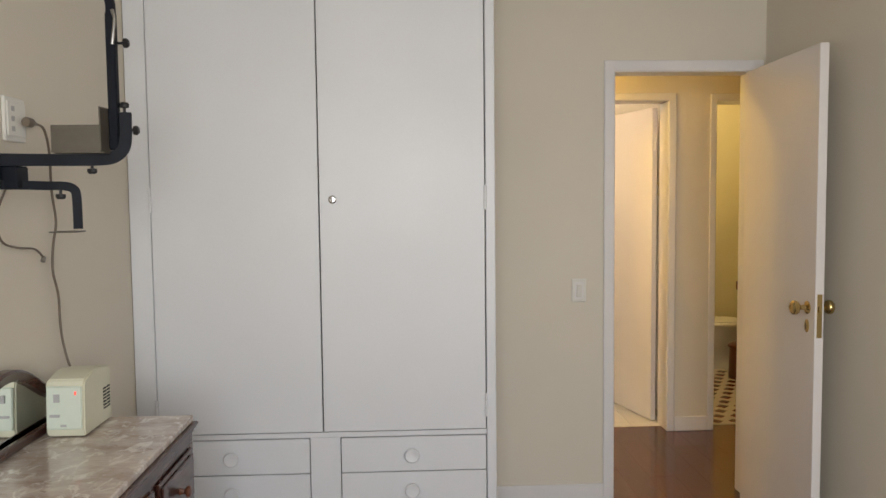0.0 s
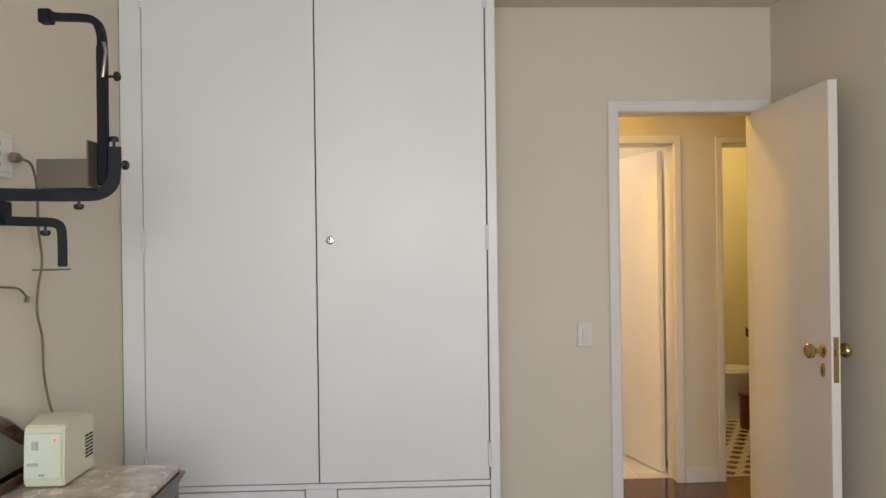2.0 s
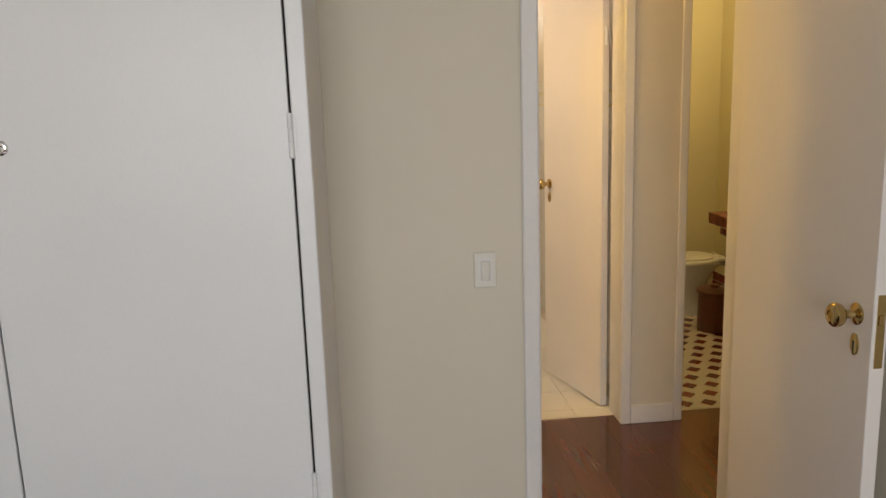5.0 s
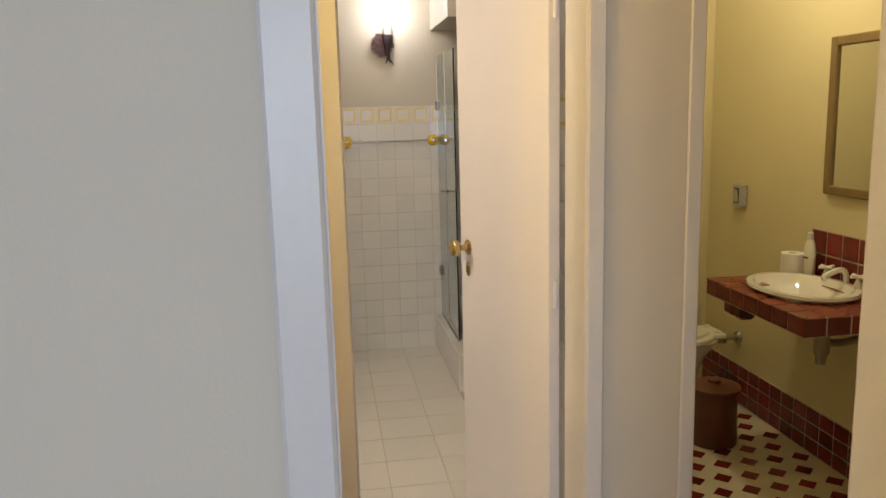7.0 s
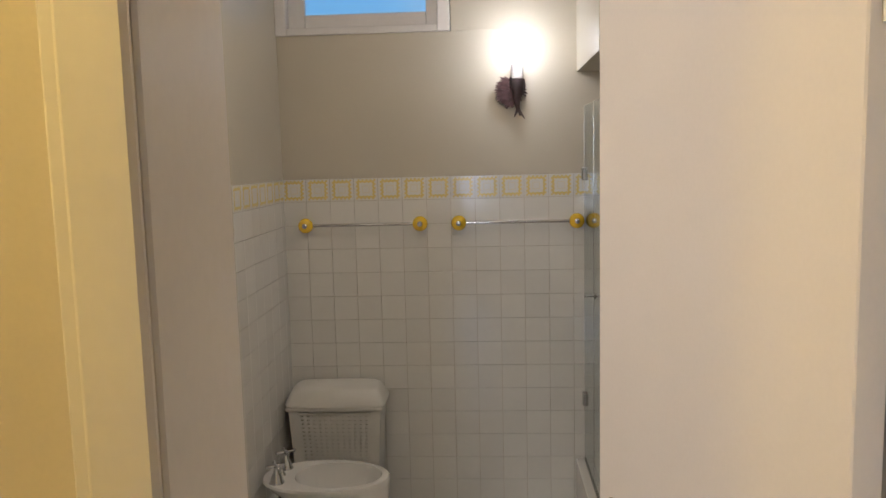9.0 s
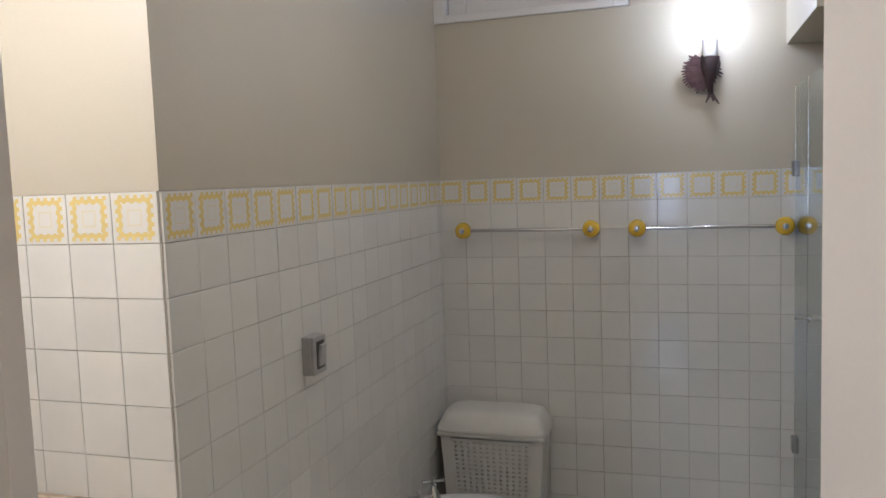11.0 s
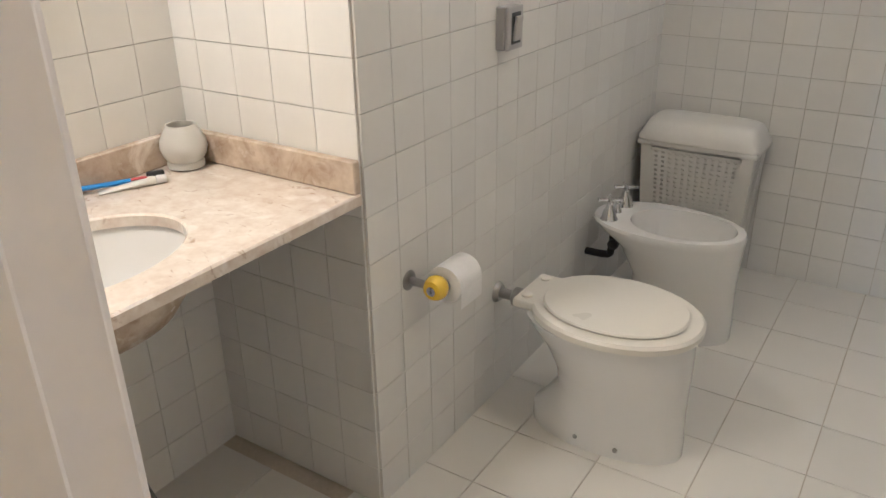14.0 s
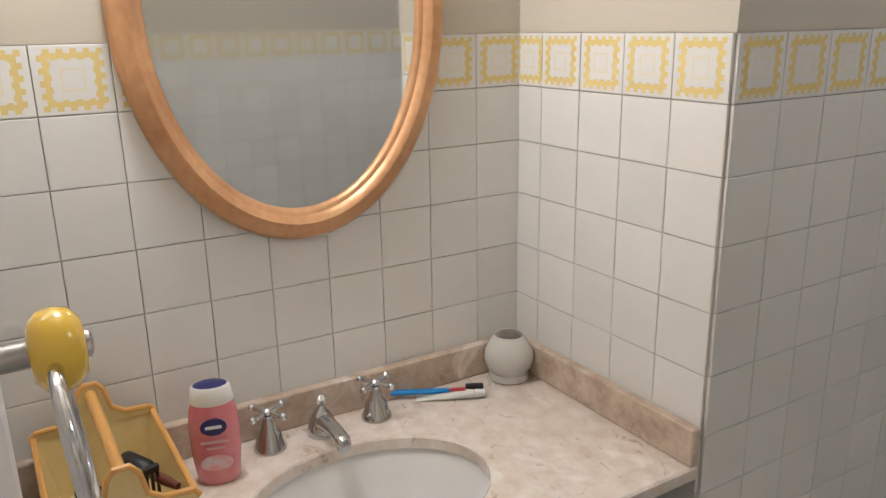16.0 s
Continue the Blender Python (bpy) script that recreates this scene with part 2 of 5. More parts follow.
def boxes(*items, bevel=0.0, seg=1):
    bm = bmesh.new()
    for it in items:
        box(bm, *it, bevel=bevel, seg=seg)
    return bm


def loft(bm, rings, cap0=True, cap1=True):
    loops = [[bm.verts.new(p) for p in ring] for ring in rings]
    n = len(loops[0])
    for a, b in zip(loops, loops[1:]):
        for i in range(n):
            bm.faces.new((a[i], a[(i + 1) % n], b[(i + 1) % n], b[i]))
    if cap0:
        bm.faces.new(loops[0][::-1])
    if cap1:
        bm.faces.new(loops[-1])
    return bm


def lathe(profile, seg=24, m=None, bm=None, cap0=True, cap1=True):
    bm = bm or bmesh.new()
    m = m or Matrix.Identity(4)
    rings = [[m @ Vector((r * math.cos(2 * math.pi * i / seg), r * math.sin(2 * math.pi * i / seg), z)) for i in range(seg)] for r, z in profile]
    return loft(bm, rings, cap0, cap1)


def oval(cx, cy, rx, ry, z, n=40, power=2.0):
    pts = []
    for i in range(n):
        a = 2 * math.pi * i / n
        c, s = math.cos(a), math.sin(a)
        pts.append(Vector((cx + rx * math.copysign(abs(c) ** (2 / power), c), cy + ry * math.copysign(abs(s) ** (2 / power), s), z)))
    return pts


def tube(points, radius, seg=10, bm=None, closed=False, flat=None):
    bm = bm or bmesh.new()
    pts = [Vector(p) for p in points]
    rings, n, up = [], len(pts), None
    for i, p in enumerate(pts):
        if closed:
            d = pts[(i + 1) % n] - pts[i - 1]
        else:
            d = pts[min(i + 1, n - 1)] - pts[max(i - 1, 0)]
        d.normalize()
        if up is None:
            up = Vector((0, 0, 1)) if abs(d.z) < 0.9 else Vector((0, 1, 0))
        side = d.cross(up).normalized()
        up = side.cross(d).normalized()
        ra, rb = (radius, radius) if not flat else flat
        if flat:
            rings.append([p + side * sx * ra + up * sy * rb for sx, sy in ((1, 1), (-1, 1), (-1, -1), (1, -1))])
        else:
            rings.append([p + side * math.cos(2 * math.pi * k / seg) * ra + up * math.sin(2 * math.pi * k / seg) * rb for k in range(seg)])
    if closed:
        rings.append(rings[0])
    return loft(bm, rings, not closed, not closed)


def spline(points, steps=6):
    p = [Vector(q) for q in points]
    p = [p[0]] + p + [p[-1]]
    out = []
    for i in range(1, len(p) - 2):
        for k in range(steps):
            t = k / steps
            a, b, c, d = p[i - 1], p[i], p[i + 1], p[i + 2]
            out.append(0.5 * ((2 * b) + (c - a) * t + (2 * a - 5 * b + 4 * c - d) * t * t + (3 * b - a - 3 * c + d) * t ** 3))
    return out + [p[-1]]


def along(axis):
    return {"x": pose(0, 0, 0, 0, 90, 0), "-x": pose(0, 0, 0, 0, -90, 0), "y": pose(0, 0, 0, -90, 0, 0), "-y": pose(0, 0, 0, 90, 0, 0), "z": Matrix.Identity(4), "-z": pose(0, 0, 0, 180, 0, 0)}[axis]


def structure(name, bm, mat, label="", smooth=False):
    return tagged(part(name, bm, mat, None, "", smooth), label, "", "", "structure")


# ---------- key sizes of the plan ----------
XL, XR = -2.06, 0.79            # bedroom side walls
YC, ZREC = -0.578, 2.604        # wardrobe front and height
YH, YI = 1.124, 1.325           # hall side and bathroom side of the bathroom wall
BATH = Vector((-0.095, 0.04, 0))  # the bathroom is laid out from its own origin, set here
XW, XP, YP, YB = -1.109, -0.563, 2.353, 4.275
T, ZB, ZT = 0.1159, 1.507, 1.615
ZCEIL = 2.85

# ---------- bedroom shell ----------
structure("floor", boxes((-2.3, 3.0, -5.5, 1.225, -0.10, -0.012)), M_DARK, "dark subfloor under the polished boards")
structure("wall_bedroom_left", boxes((XL - 0.15, XL, -5.2, 0.12, 0, ZCEIL)), M_WALL, "cream painted plaster wall")
structure("wall_bedroom_right", boxes((XR, XR + 0.15, -5.2, 0.0, 0, ZCEIL)), M_WALL, "cream painted plaster wall")
structure("wall_bedroom_front", boxes((XL, 0.03, 0.0, 0.12, 0, ZCEIL), (0.745, XR + 2.2, 0.0, 0.12, 0, ZCEIL), (0.03, 0.745, 0.0, 0.12, 2.125, ZCEIL)), M_WALL, "cream painted wall round the bedroom door")
structure("wall_bedroom_back", boxes((XL - 0.15, -1.65, -5.35, -5.2, 0, ZCEIL), (0.25, XR + 0.15, -5.35, -5.2, 0, ZCEIL), (-1.65, 0.25, -5.35, -5.2, 0, 0.85), (-1.65, 0.25, -5.35, -5.2, 2.35, ZCEIL)), M_WALL, "cream painted wall with a window opening")
structure("ceiling_bedroom", boxes((XL - 0.15, XR + 0.15, -5.35, 0.12, ZCEIL, ZCEIL + 0.1)), M_CEIL, "white painted ceiling")
structure("beam", boxes((XL, XR, YC, -0.003, ZREC, ZCEIL)), M_WALL, "cream painted dropped beam over the wardrobe recess")
win = structure("window_1", boxes((-1.65, -1.59, -5.32, -5.24, 0.85, 2.35), (0.19, 0.25, -5.32, -5.24, 0.85, 2.35), (-1.59, 0.19, -5.32, -5.24, 0.85, 0.91), (-1.59, 0.19, -5.32, -5.24, 2.29, 2.35), (-0.73, -0.67, -5.32, -5.24, 0.91, 2.29)), M_TRIM, "white framed bedroom window")


def skirting(name, x0, x1, y0, y1, h=0.095):
    structure(name, boxes((x0, x1, y0, y1, 0, h), bevel=0.004), M_TRIM, "white painted skirting board")


skirting("baseboard_front", -0.553, -0.002, -0.016, -0.002)
skirting("baseboard_right", XR - 0.016, XR - 0.001, -5.2, -0.02)
skirting("baseboard_left", XL + 0.001, XL + 0.016, -5.2, YC - 0.03)
skirting("baseboard_hall", 0.744, 0.957, YH - 0.017, YH - 0.002)
skirting("baseboard_hall_far", -1.6, 0.034, YH - 0.017, YH - 0.002)


def door_frame(name, x0, x1, ya, yb, top, w=0.055, lip=0.014, label="white painted wooden door frame"):
    """Jambs, head and casings round the clear opening x0..x1, from face ya to face yb."""
    bm = bmesh.new()
    box(bm, x0 - 0.025, x0, ya - 0.004, yb + 0.004, 0, top)
    box(bm, x1, x1 + 0.025, ya - 0.004, yb + 0.004, 0, top)
    box(bm, x0 - 0.025, x1 + 0.025, ya - 0.004, yb + 0.004, top, top + 0.025)
    for y0, y1 in ((ya - lip, ya - 0.005), (yb + 0.005, yb + lip)):
        box(bm, x0 - w, x0 - 0.003, y0, y1, 0, top + w, 0.004)
        box(bm, x1 + 0.003, x1 + w, y0, y1, 0, top + w, 0.004)
        box(bm, x0 - w + 0.004, x1 + w - 0.004, y0 + 0.001, y1 - 0.001, top + 0.003, top + w - 0.001, 0.003)
    return structure(name, bm, M_TRIM, label)


door_frame("door_frame_bedroom", 0.053, 0.720, 0.0, 0.12, 2.106)

def rebated_frame(name, x0, x1, r0, r1, ya, ym, yb, top, label):
    """A frame whose clear opening x0..x1 widens to r0..r1 behind the stop at ym; yb is its proud bathroom face."""
    bm = bmesh.new()
    box(bm, 0.030, x0, ya - 0.004, ym, 0, top, 0.003)
    box(bm, 0.030, r0, ym, yb, 0, top + 0.02, 0.003)
    box(bm, -0.034, 0.024, yb - 0.021, yb + 0.022, 0, top + 0.06, 0.008, 2)
    box(bm, x1, 0.735, ya - 0.004, ym, 0, top, 0.003)
    box(bm, r1, 0.770, ym, yb - 0.014, 0, top + 0.02, 0.003)
    box(bm, 0.030, 0.735, ya - 0.0035, ym - 0.0005, top, top + 0.025)
    box(bm, 0.030, 0.770, ym + 0.0005, yb - 0.016, top + 0.02, top + 0.045)
    for a, b in ((x0 - 0.052, x0 - 0.002), (x1 + 0.002, x1 + 0.048)):
        box(bm, a, b, ya - 0.016, ya - 0.0045, 0, top + 0.05, 0.004)
    box(bm, x0 - 0.048, x1 + 0.044, ya - 0.015, ya - 0.005, top + 0.003, top + 0.049, 0.003)
    return structure(name, bm, M_TRIM, label)


rebated_frame("door_frame_bathroom", 0.098, 0.694, 0.054, 0.719, YH, 1.292, 1.348, 2.105, "white painted rebated wooden door frame")
door_frame("door_frame_wc", 1.004, 1.69, YH, YI, 2.105, w=0.045)

sp = thing("strike_plate", (0.0545, 1.322, 1.09), "worn brass strike plate on the door jamb", "strike plate")
part("plate", boxes((0, 0.0025, -0.020, 0.014, -0.085, 0.085), (0, 0.0025, 0.014, 0.022, -0.03, 0.075), bevel=0.001), material("tarnished_brass", (0.16, 0.10, 0.045), 0.4, 0.8, scale=25), sp)
part("bolt_hole", boxes((0.0022, 0.0032, -0.008, 0.010, 0.01, 0.045)), M_DARK, sp)
part("bolt_hole", boxes((0.0022, 0.0032, -0.008, 0.010, -0.05, -0.015)), M_DARK, sp)

# ---------- hall ----------
structure("wall_hall", boxes((-1.6, 0.030, YH, YI, 0, ZCEIL), (0.735, 0.979, YH, YI, 0, ZCEIL), (1.715, 2.4, YH, YI, 0, ZCEIL), (0.030, 0.735, YH, YI, 2.13, ZCEIL), (0.979, 1.715, YH, YI, 2.13, ZCEIL)), M_WALL, "cream painted hall wall with two doorways")
structure("wall_hall_end", boxes((-1.75, -1.6, 0.12, YI, 0, ZCEIL), (2.4, 2.55, 0.12, YI, 0, ZCEIL)), M_WALL, "cream painted wall closing the hall")
structure("ceiling_hall", boxes((-1.75, 2.55, 0.12, YI, 2.6, 2.7)), M_CEIL, "white painted hall ceiling")

# ---------- bathroom shell ----------
def bath(name, bm, mat, label=""):
    ob = structure(name, bm, mat, label)
    ob.location = BATH
    return ob


bath("wall_bath_vanity", boxes((XW - 0.15, XW, 1.285, YP + 0.1, 0, 2.8)), M_GROUT, "tiled bathroom wall behind the vanity")
bath("wall_bath_pier", boxes((XW, XP, YP, YB, 0, 2.8)), M_GROUT, "projecting bathroom wall with white tiles")
bath("wall_bath_back", boxes((XW, XP + 0.001, YB, YB + 0.15, 0, 2.8), (XP, 1.9, YB, YB + 0.15, 0, 2.285), (0.265, 1.9, YB, YB + 0.15, 2.285, 2.8)), M_GROUT, "back bathroom wall with tiles and a high window")
bath("wall_bath_right", boxes((0.90, 1.09, 1.285, 3.36, 0, 2.8), (1.75, 1.9, 3.36, YB, 0, 2.8)), M_GROUT, "bathroom wall behind the open door")
bath("ceiling_bath", boxes((XW - 0.15, 1.9, 1.285, YB + 0.15, 2.74, 2.84)), M_CEIL, "white painted bathroom ceiling")
bath("soffit_shower", boxes((0.845, 1.75, 3.55, YB - 0.001, 2.083, 2.735)), M_BWALL, "painted soffit over the shower")
# painted plaster above the tiled band
P0 = ZT + 0.0005
bath("plaster_vanity", boxes((XW, XW + 0.006, 1.285, YP, P0, 2.74)), M_BWALL, "cream plaster above the tiles")
bath("plaster_pier_front", boxes((XW + 0.006, XP + 0.006, YP - 0.006, YP, P0, 2.74)), M_BWALL, "cream plaster above the tiles")
bath("plaster_pier_side", boxes((XP, XP + 0.006, YP, YB, P0, 2.74)), M_BWALL, "cream plaster above the tiles")
bath("plaster_back", boxes((XP + 0.006, 1.75, YB - 0.006, YB, P0, 2.285), (0.268, 1.75, YB - 0.006, YB, 2.2855, 2.74)), M_BWALL, "cream plaster above the tiles")
bath("plaster_right", boxes((0.894, 0.90, 1.285, 3.36, P0, 2.74)), M_BWALL, "cream plaster above the tiles")
bath("plaster_door_wall", boxes((XW, 0.128, 1.285, 1.285 + 0.006, P0, 2.74), (0.85, 0.894, 1.285, 1.285 + 0.006, P0, 2.74)), M_BWALL, "cream plaster above the tiles")
bath("floor_bath", boxes((XW, 1.75, 1.189, YB, -0.02, -0.004)), M_GROUT, "bathroom floor with cream tiles")
# high window
bath("wall_window_reveal", boxes((-0.55, 0.265, YB + 0.06, YB + 0.15, 2.70, 2.8)), M_WHITE, "white window head")
w2 = bath("window_2", boxes((-0.556, -0.505, YB - 0.022, YB + 0.10, 2.285, 2.74), (0.205, 0.262, YB - 0.022, YB + 0.10, 2.285, 2.74), (-0.505, 0.205, YB - 0.022, YB + 0.10, 2.285, 2.318), bevel=0.003), M_TRIM, "white framed high bathroom window")
part("sash", boxes((-0.503, -0.425, YB + 0.03, YB + 0.07, 2.32, 2.74), (0.150, 0.203, YB + 0.03, YB + 0.07, 2.32, 2.74), (-0.424, 0.149, YB + 0.03, YB + 0.07, 2.32, 2.385), bevel=0.003), M_TRIM, w2)
pane = part("pane", boxes((-0.424, 0.149, YB + 0.046, YB + 0.052, 2.386, 2.74)), M_FROST, w2, "frosted bluish window pane")
pane.visible_shadow = False
# shower kerb and glass
bath("shower_kerb", boxes((0.835, 0.93, 3.36, YB - 0.01, 0, 0.222), bevel=0.004), M_TILE, "low white kerb of the shower")
bath("floor_shower", boxes((0.93, 1.75, 3.36, YB, 0, 0.06)), M_FTILE, "shower floor")
sg = thing("shower_screen", (0.785, 3.64, 0.2225), "clear green-edged glass shower screen standing on the kerb", "shower screen")
gp = part("glass_panel", boxes((-0.004, 0.004, 0.34, 0.655, 0.012, 1.70)), M_GLASS, sg)
gp2 = part("glass_door", boxes((-0.004, 0.004, 0.0, 0.335, 0.012, 1.70)), M_GLASS, sg)
part("bottom_rail", boxes((-0.010, 0.010, 0.0, 0.655, 0, 0.012)), M_CHROME, sg)
for z in (1.36, 0.28):
    part("hinge", boxes((-0.016, 0.016, 0.61, 0.66, z, z + 0.06), bevel=0.003), M_STEEL, sg, "dark metal hinge")
part("handle", lathe([(0.004, -0.05), (0.004, -0.012), (0.012, -0.01), (0.012, 0.01), (0.004, 0.012), (0.004, 0.05)], 12, pose(0, 0.30, 0.87) @ along("x")), M_CHROME, sg, "chrome knob", True)

# ---------- wc room ----------
structure("wall_wc_right", boxes((2.17, 2.32, YI, 3.45, 0, 2.8)), M_WCWALL, "yellow-green painted wall of the small toilet room")
structure("wall_wc_far", boxes((1.0, 2.17, 3.32, 3.45, 0, 2.8)), M_WCWALL, "yellow-green painted wall of the small toilet room")
structure("wall_wc_left", boxes((1.0, 1.012, YI, 3.32, 0, 2.74)), M_WCWALL, "yellow-green painted wall of the small toilet room")
structure("ceiling_wc", boxes((1.0, 2.32, YI, 3.36, 2.74, 2.84)), M_CEIL, "white painted ceiling")
fw = structure("floor_wc", boxes((1.0, 2.17, 1.229, 3.32, -0.02, 0.0)), material("wc_white_floor_tile", (0.66, 0.61, 0.48), 0.25, var=0.05, scale=6), "white tiled floor with dark red diamonds")

# ---------- bedroom: wardrobe ----------
wr = thing("wardrobe", (0, 0, 0), "white painted built-in wardrobe with two tall doors above six drawers", "wardrobe")
F = YC
part("side_panel", boxes((-0.632, -0.593, F, -0.004, 0, ZREC - 0.002), bevel=0.003), M_WHITE, wr)
part("side_panel", boxes((XL + 0.002, -1.975, F, -0.004, 0, ZREC - 0.002), bevel=0.003), M_WHITE, wr)
part("body", boxes((-1.974, -0.633, F + 0.022, -0.004, 0.09, ZREC - 0.004)), M_DARK, wr, "dark inside behind the door gaps")
part("rail", boxes((-1.974, -0.633, F + 0.001, F + 0.021, 0.536, 0.556)), M_WHITE, wr)
part("centre_stile", boxes((-1.360, -1.238, F + 0.001, F + 0.021, 0.09, 0.535)), M_WHITE, wr)
part("plinth", boxes((XL + 0.004, -0.634, F - 0.016, F + 0.02, 0, 0.088), (-0.6335, -0.577, F - 0.017, -0.02, 0, 0.12), bevel=0.004), M_WHITE, wr)
for x0, x1, hx in ((-1.971, -1.308, -1.973), (-1.303, -0.637, -0.635)):
    d = part("door", boxes((x0, x1, F - 0.004, F + 0.016, 0.560, ZREC - 0.008), bevel=0.002), M_WHITE, wr)
    for z in (0.66, 1.515, 2.47):
        hb = lathe([(0.004, -0.05), (0.0065, -0.048), (0.0065, -0.018), (0.0055, -0.016), (0.0065, -0.014), (0.0065, 0.014), (0.0055, 0.016), (0.0065, 0.018), (0.0065, 0.048), (0.004, 0.05)], 10, pose(hx, F - 0.007, z))
        box(hb, hx - 0.012, hx + 0.012, F - 0.006, F - 0.003, z - 0.045, z + 0.045)
        part("hinge", hb, M_WHITE, d, "painted butt hinge", True)
    if x0 > -1.5:
        lk = lathe([(0.0165, 0), (0.0165, 0.004), (0.013, 0.006), (0.009, 0.0065)], 24, pose(-1.251, F - 0.004, 1.511) @ along("-y"))
        lk = part("lock", lk, M_CHROME, d, "small round chrome lock", True)
        part("keyhole", boxes((-1.2525, -1.2495, F - 0.0125, F - 0.010, 1.503, 1.513), (-1.259, -1.243, F - 0.0125, F - 0.0105, 1.513, 1.516)), M_DARK, d)
for col, (x0, x1) in enumerate(((-1.972, -1.364), (-1.234, -0.636))):
    for row in range(3):
        z0 = 0.093 + row * 0.1475
        d = part("drawer", boxes((x0, x1, F - 0.003, F + 0.018, z0, z0 + 0.1435), bevel=0.002), M_WHITE, wr)
        kx = -1.679 if col == 0 else -0.944
        part("knob", lathe([(0.014, 0), (0.012, 0.008), (0.024, 0.014), (0.030, 0.020), (0.031, 0.026), (0.027, 0.031), (0.020, 0.030), (0.012, 0.027)], 24, pose(kx, F - 0.003, z0 + 0.072) @ along("-y")), M_WHITE, d, "round white knob", True)


# ---------- doors ----------
def door(name, hinge, end, label, group, height=2.09, thick=0.036, knob_z=1.05, side=1):
    """A leaf from its hinge to its free end; side 1: the thickness lies to the right of that line."""
    ang = math.degrees(math.atan2(end[1] - hinge[1], end[0] - hinge[0]))
    w = math.hypot(end[0] - hinge[0], end[1] - hinge[1])
    e = thing(name, (hinge[0], hinge[1], 0), label, "door", group, ang)
    y0, y1 = (-thick, 0) if side > 0 else (0, thick)
    part("leaf", boxes((0, w, y0, y1, 0.008, height), bevel=0.002), M_DOOR, e)
    for ysurf, ax in ((y0, "-y"), (y1, "y")):
        s = -1 if ax == "-y" else 1
        mm = pose(w - 0.062, ysurf, knob_z) @ along(ax)
        k = part("knob", lathe([(0.0265, 0), (0.0265, 0.003), (0.022, 0.006), (0.011, 0.009), (0.0095, 0.030), (0.014, 0.034), (0.025, 0.040), (0.0295, 0.050), (0.0285, 0.060), (0.021, 0.067), (0.012, 0.068), (0.010, 0.066)], 28, mm), M_BRASS, e, "polished brass door knob", True)
        es = oval(0, 0, 0.0165, 0.027, 0, 28)
        m2 = pose(w - 0.062, ysurf, knob_z - 0.075) @ along(ax)
        bm = bmesh.new()
        loft(bm, [[m2 @ p for p in es], [m2 @ Vector((p.x, p.y, 0.003)) for p in es], [m2 @ Vector((p.x * 0.8, p.y * 0.85, 0.005)) for p in es]])
        esc = part("escutcheon", bm, M_BRASS, e, "oval brass keyhole plate", True)
        part("keyhole", boxes((w - 0.0645, w - 0.0595, *sorted((ysurf + s * 0.004, ysurf + s * 0.0062)), knob_z - 0.088, knob_z - 0.066)), M_DARK, e)
    part("lock_plate", boxes((w - 0.001, w + 0.002, (y0 + y1) / 2 - 0.010, (y0 + y1) / 2 + 0.010, knob_z - 0.115, knob_z + 0.06)), M_BRASS, e, "worn brass lock plate on the edge")
    part("bolt", boxes((w + 0.001, w + 0.007, (y0 + y1) / 2 - 0.006, (y0 + y1) / 2 + 0.006, knob_z - 0.012, knob_z + 0.012), bevel=0.002), M_BRASS, e)
    for z in (0.25, 1.05, 1.85):
        part("hinge", lathe([(0.004, -0.042), (0.007, -0.04), (0.007, 0.04), (0.004, 0.042)], 10, pose(-0.006, (y0 + y1) / 2, z)), M_TRIM, e, "", True)
    return e


bd = door("door_1", (0.719, -0.022), (0.698, -0.738), "white painted bedroom door standing open with brass knob", "flush doors", height=2.10, side=1, knob_z=1.055)
part("key", boxes((0.650, 0.654, 0.001, 0.026, 0.975, 0.982), (0.648, 0.656, 0.022, 0.025, 0.93, 0.978)), M_STEEL, bd, "key left in the lock")
door("door_2", (0.661, 1.335), (0.510, 1.915), "white painted bathroom door standing open with brass knob", "flush doors", side=1, knob_z=1.107)

ds = thing("door_stop", (XR - 0.017, -0.70, 0.05), "small dark door stop on the skirting board", "door stop")
part("stem", lathe([(0.010, 0), (0.006, 0.004), (0.006, 0.03), (0.011, 0.032), (0.011, 0.045), (0.008, 0.048)], 12, along("-x")), M_BKNOB, ds, "", True)


def wall_switch(name, m, label, mat, rocker, gap, w, h, group="", deep=0.0):
    e = thing(name, (0, 0, 0), label, "light switch", group)
    e.matrix_world = m
    if deep:
        part("back_box", boxes((-w / 2, w / 2, -h / 2, h / 2, -deep, -0.0005), bevel=0.004, seg=2), mat, e)
    part("plate", boxes((-w / 2, w / 2, -h / 2, h / 2, 0, 0.011), bevel=0.004, seg=2), mat, e)
    part("gap", boxes((-w * 0.30, w * 0.30, -h * 0.36, h * 0.36, 0.010, 0.0118)), gap, e)
    bm = boxes((-w * 0.2, w * 0.2, -h * 0.29, h * 0.29, 0.0, 0.009), bevel=0.002)
    bmesh.ops.transform(bm, matrix=pose(0, 0, 0.0115, 9, 0, 0), verts=bm.verts[:])
    part("rocker", bm, rocker, e)
    return e


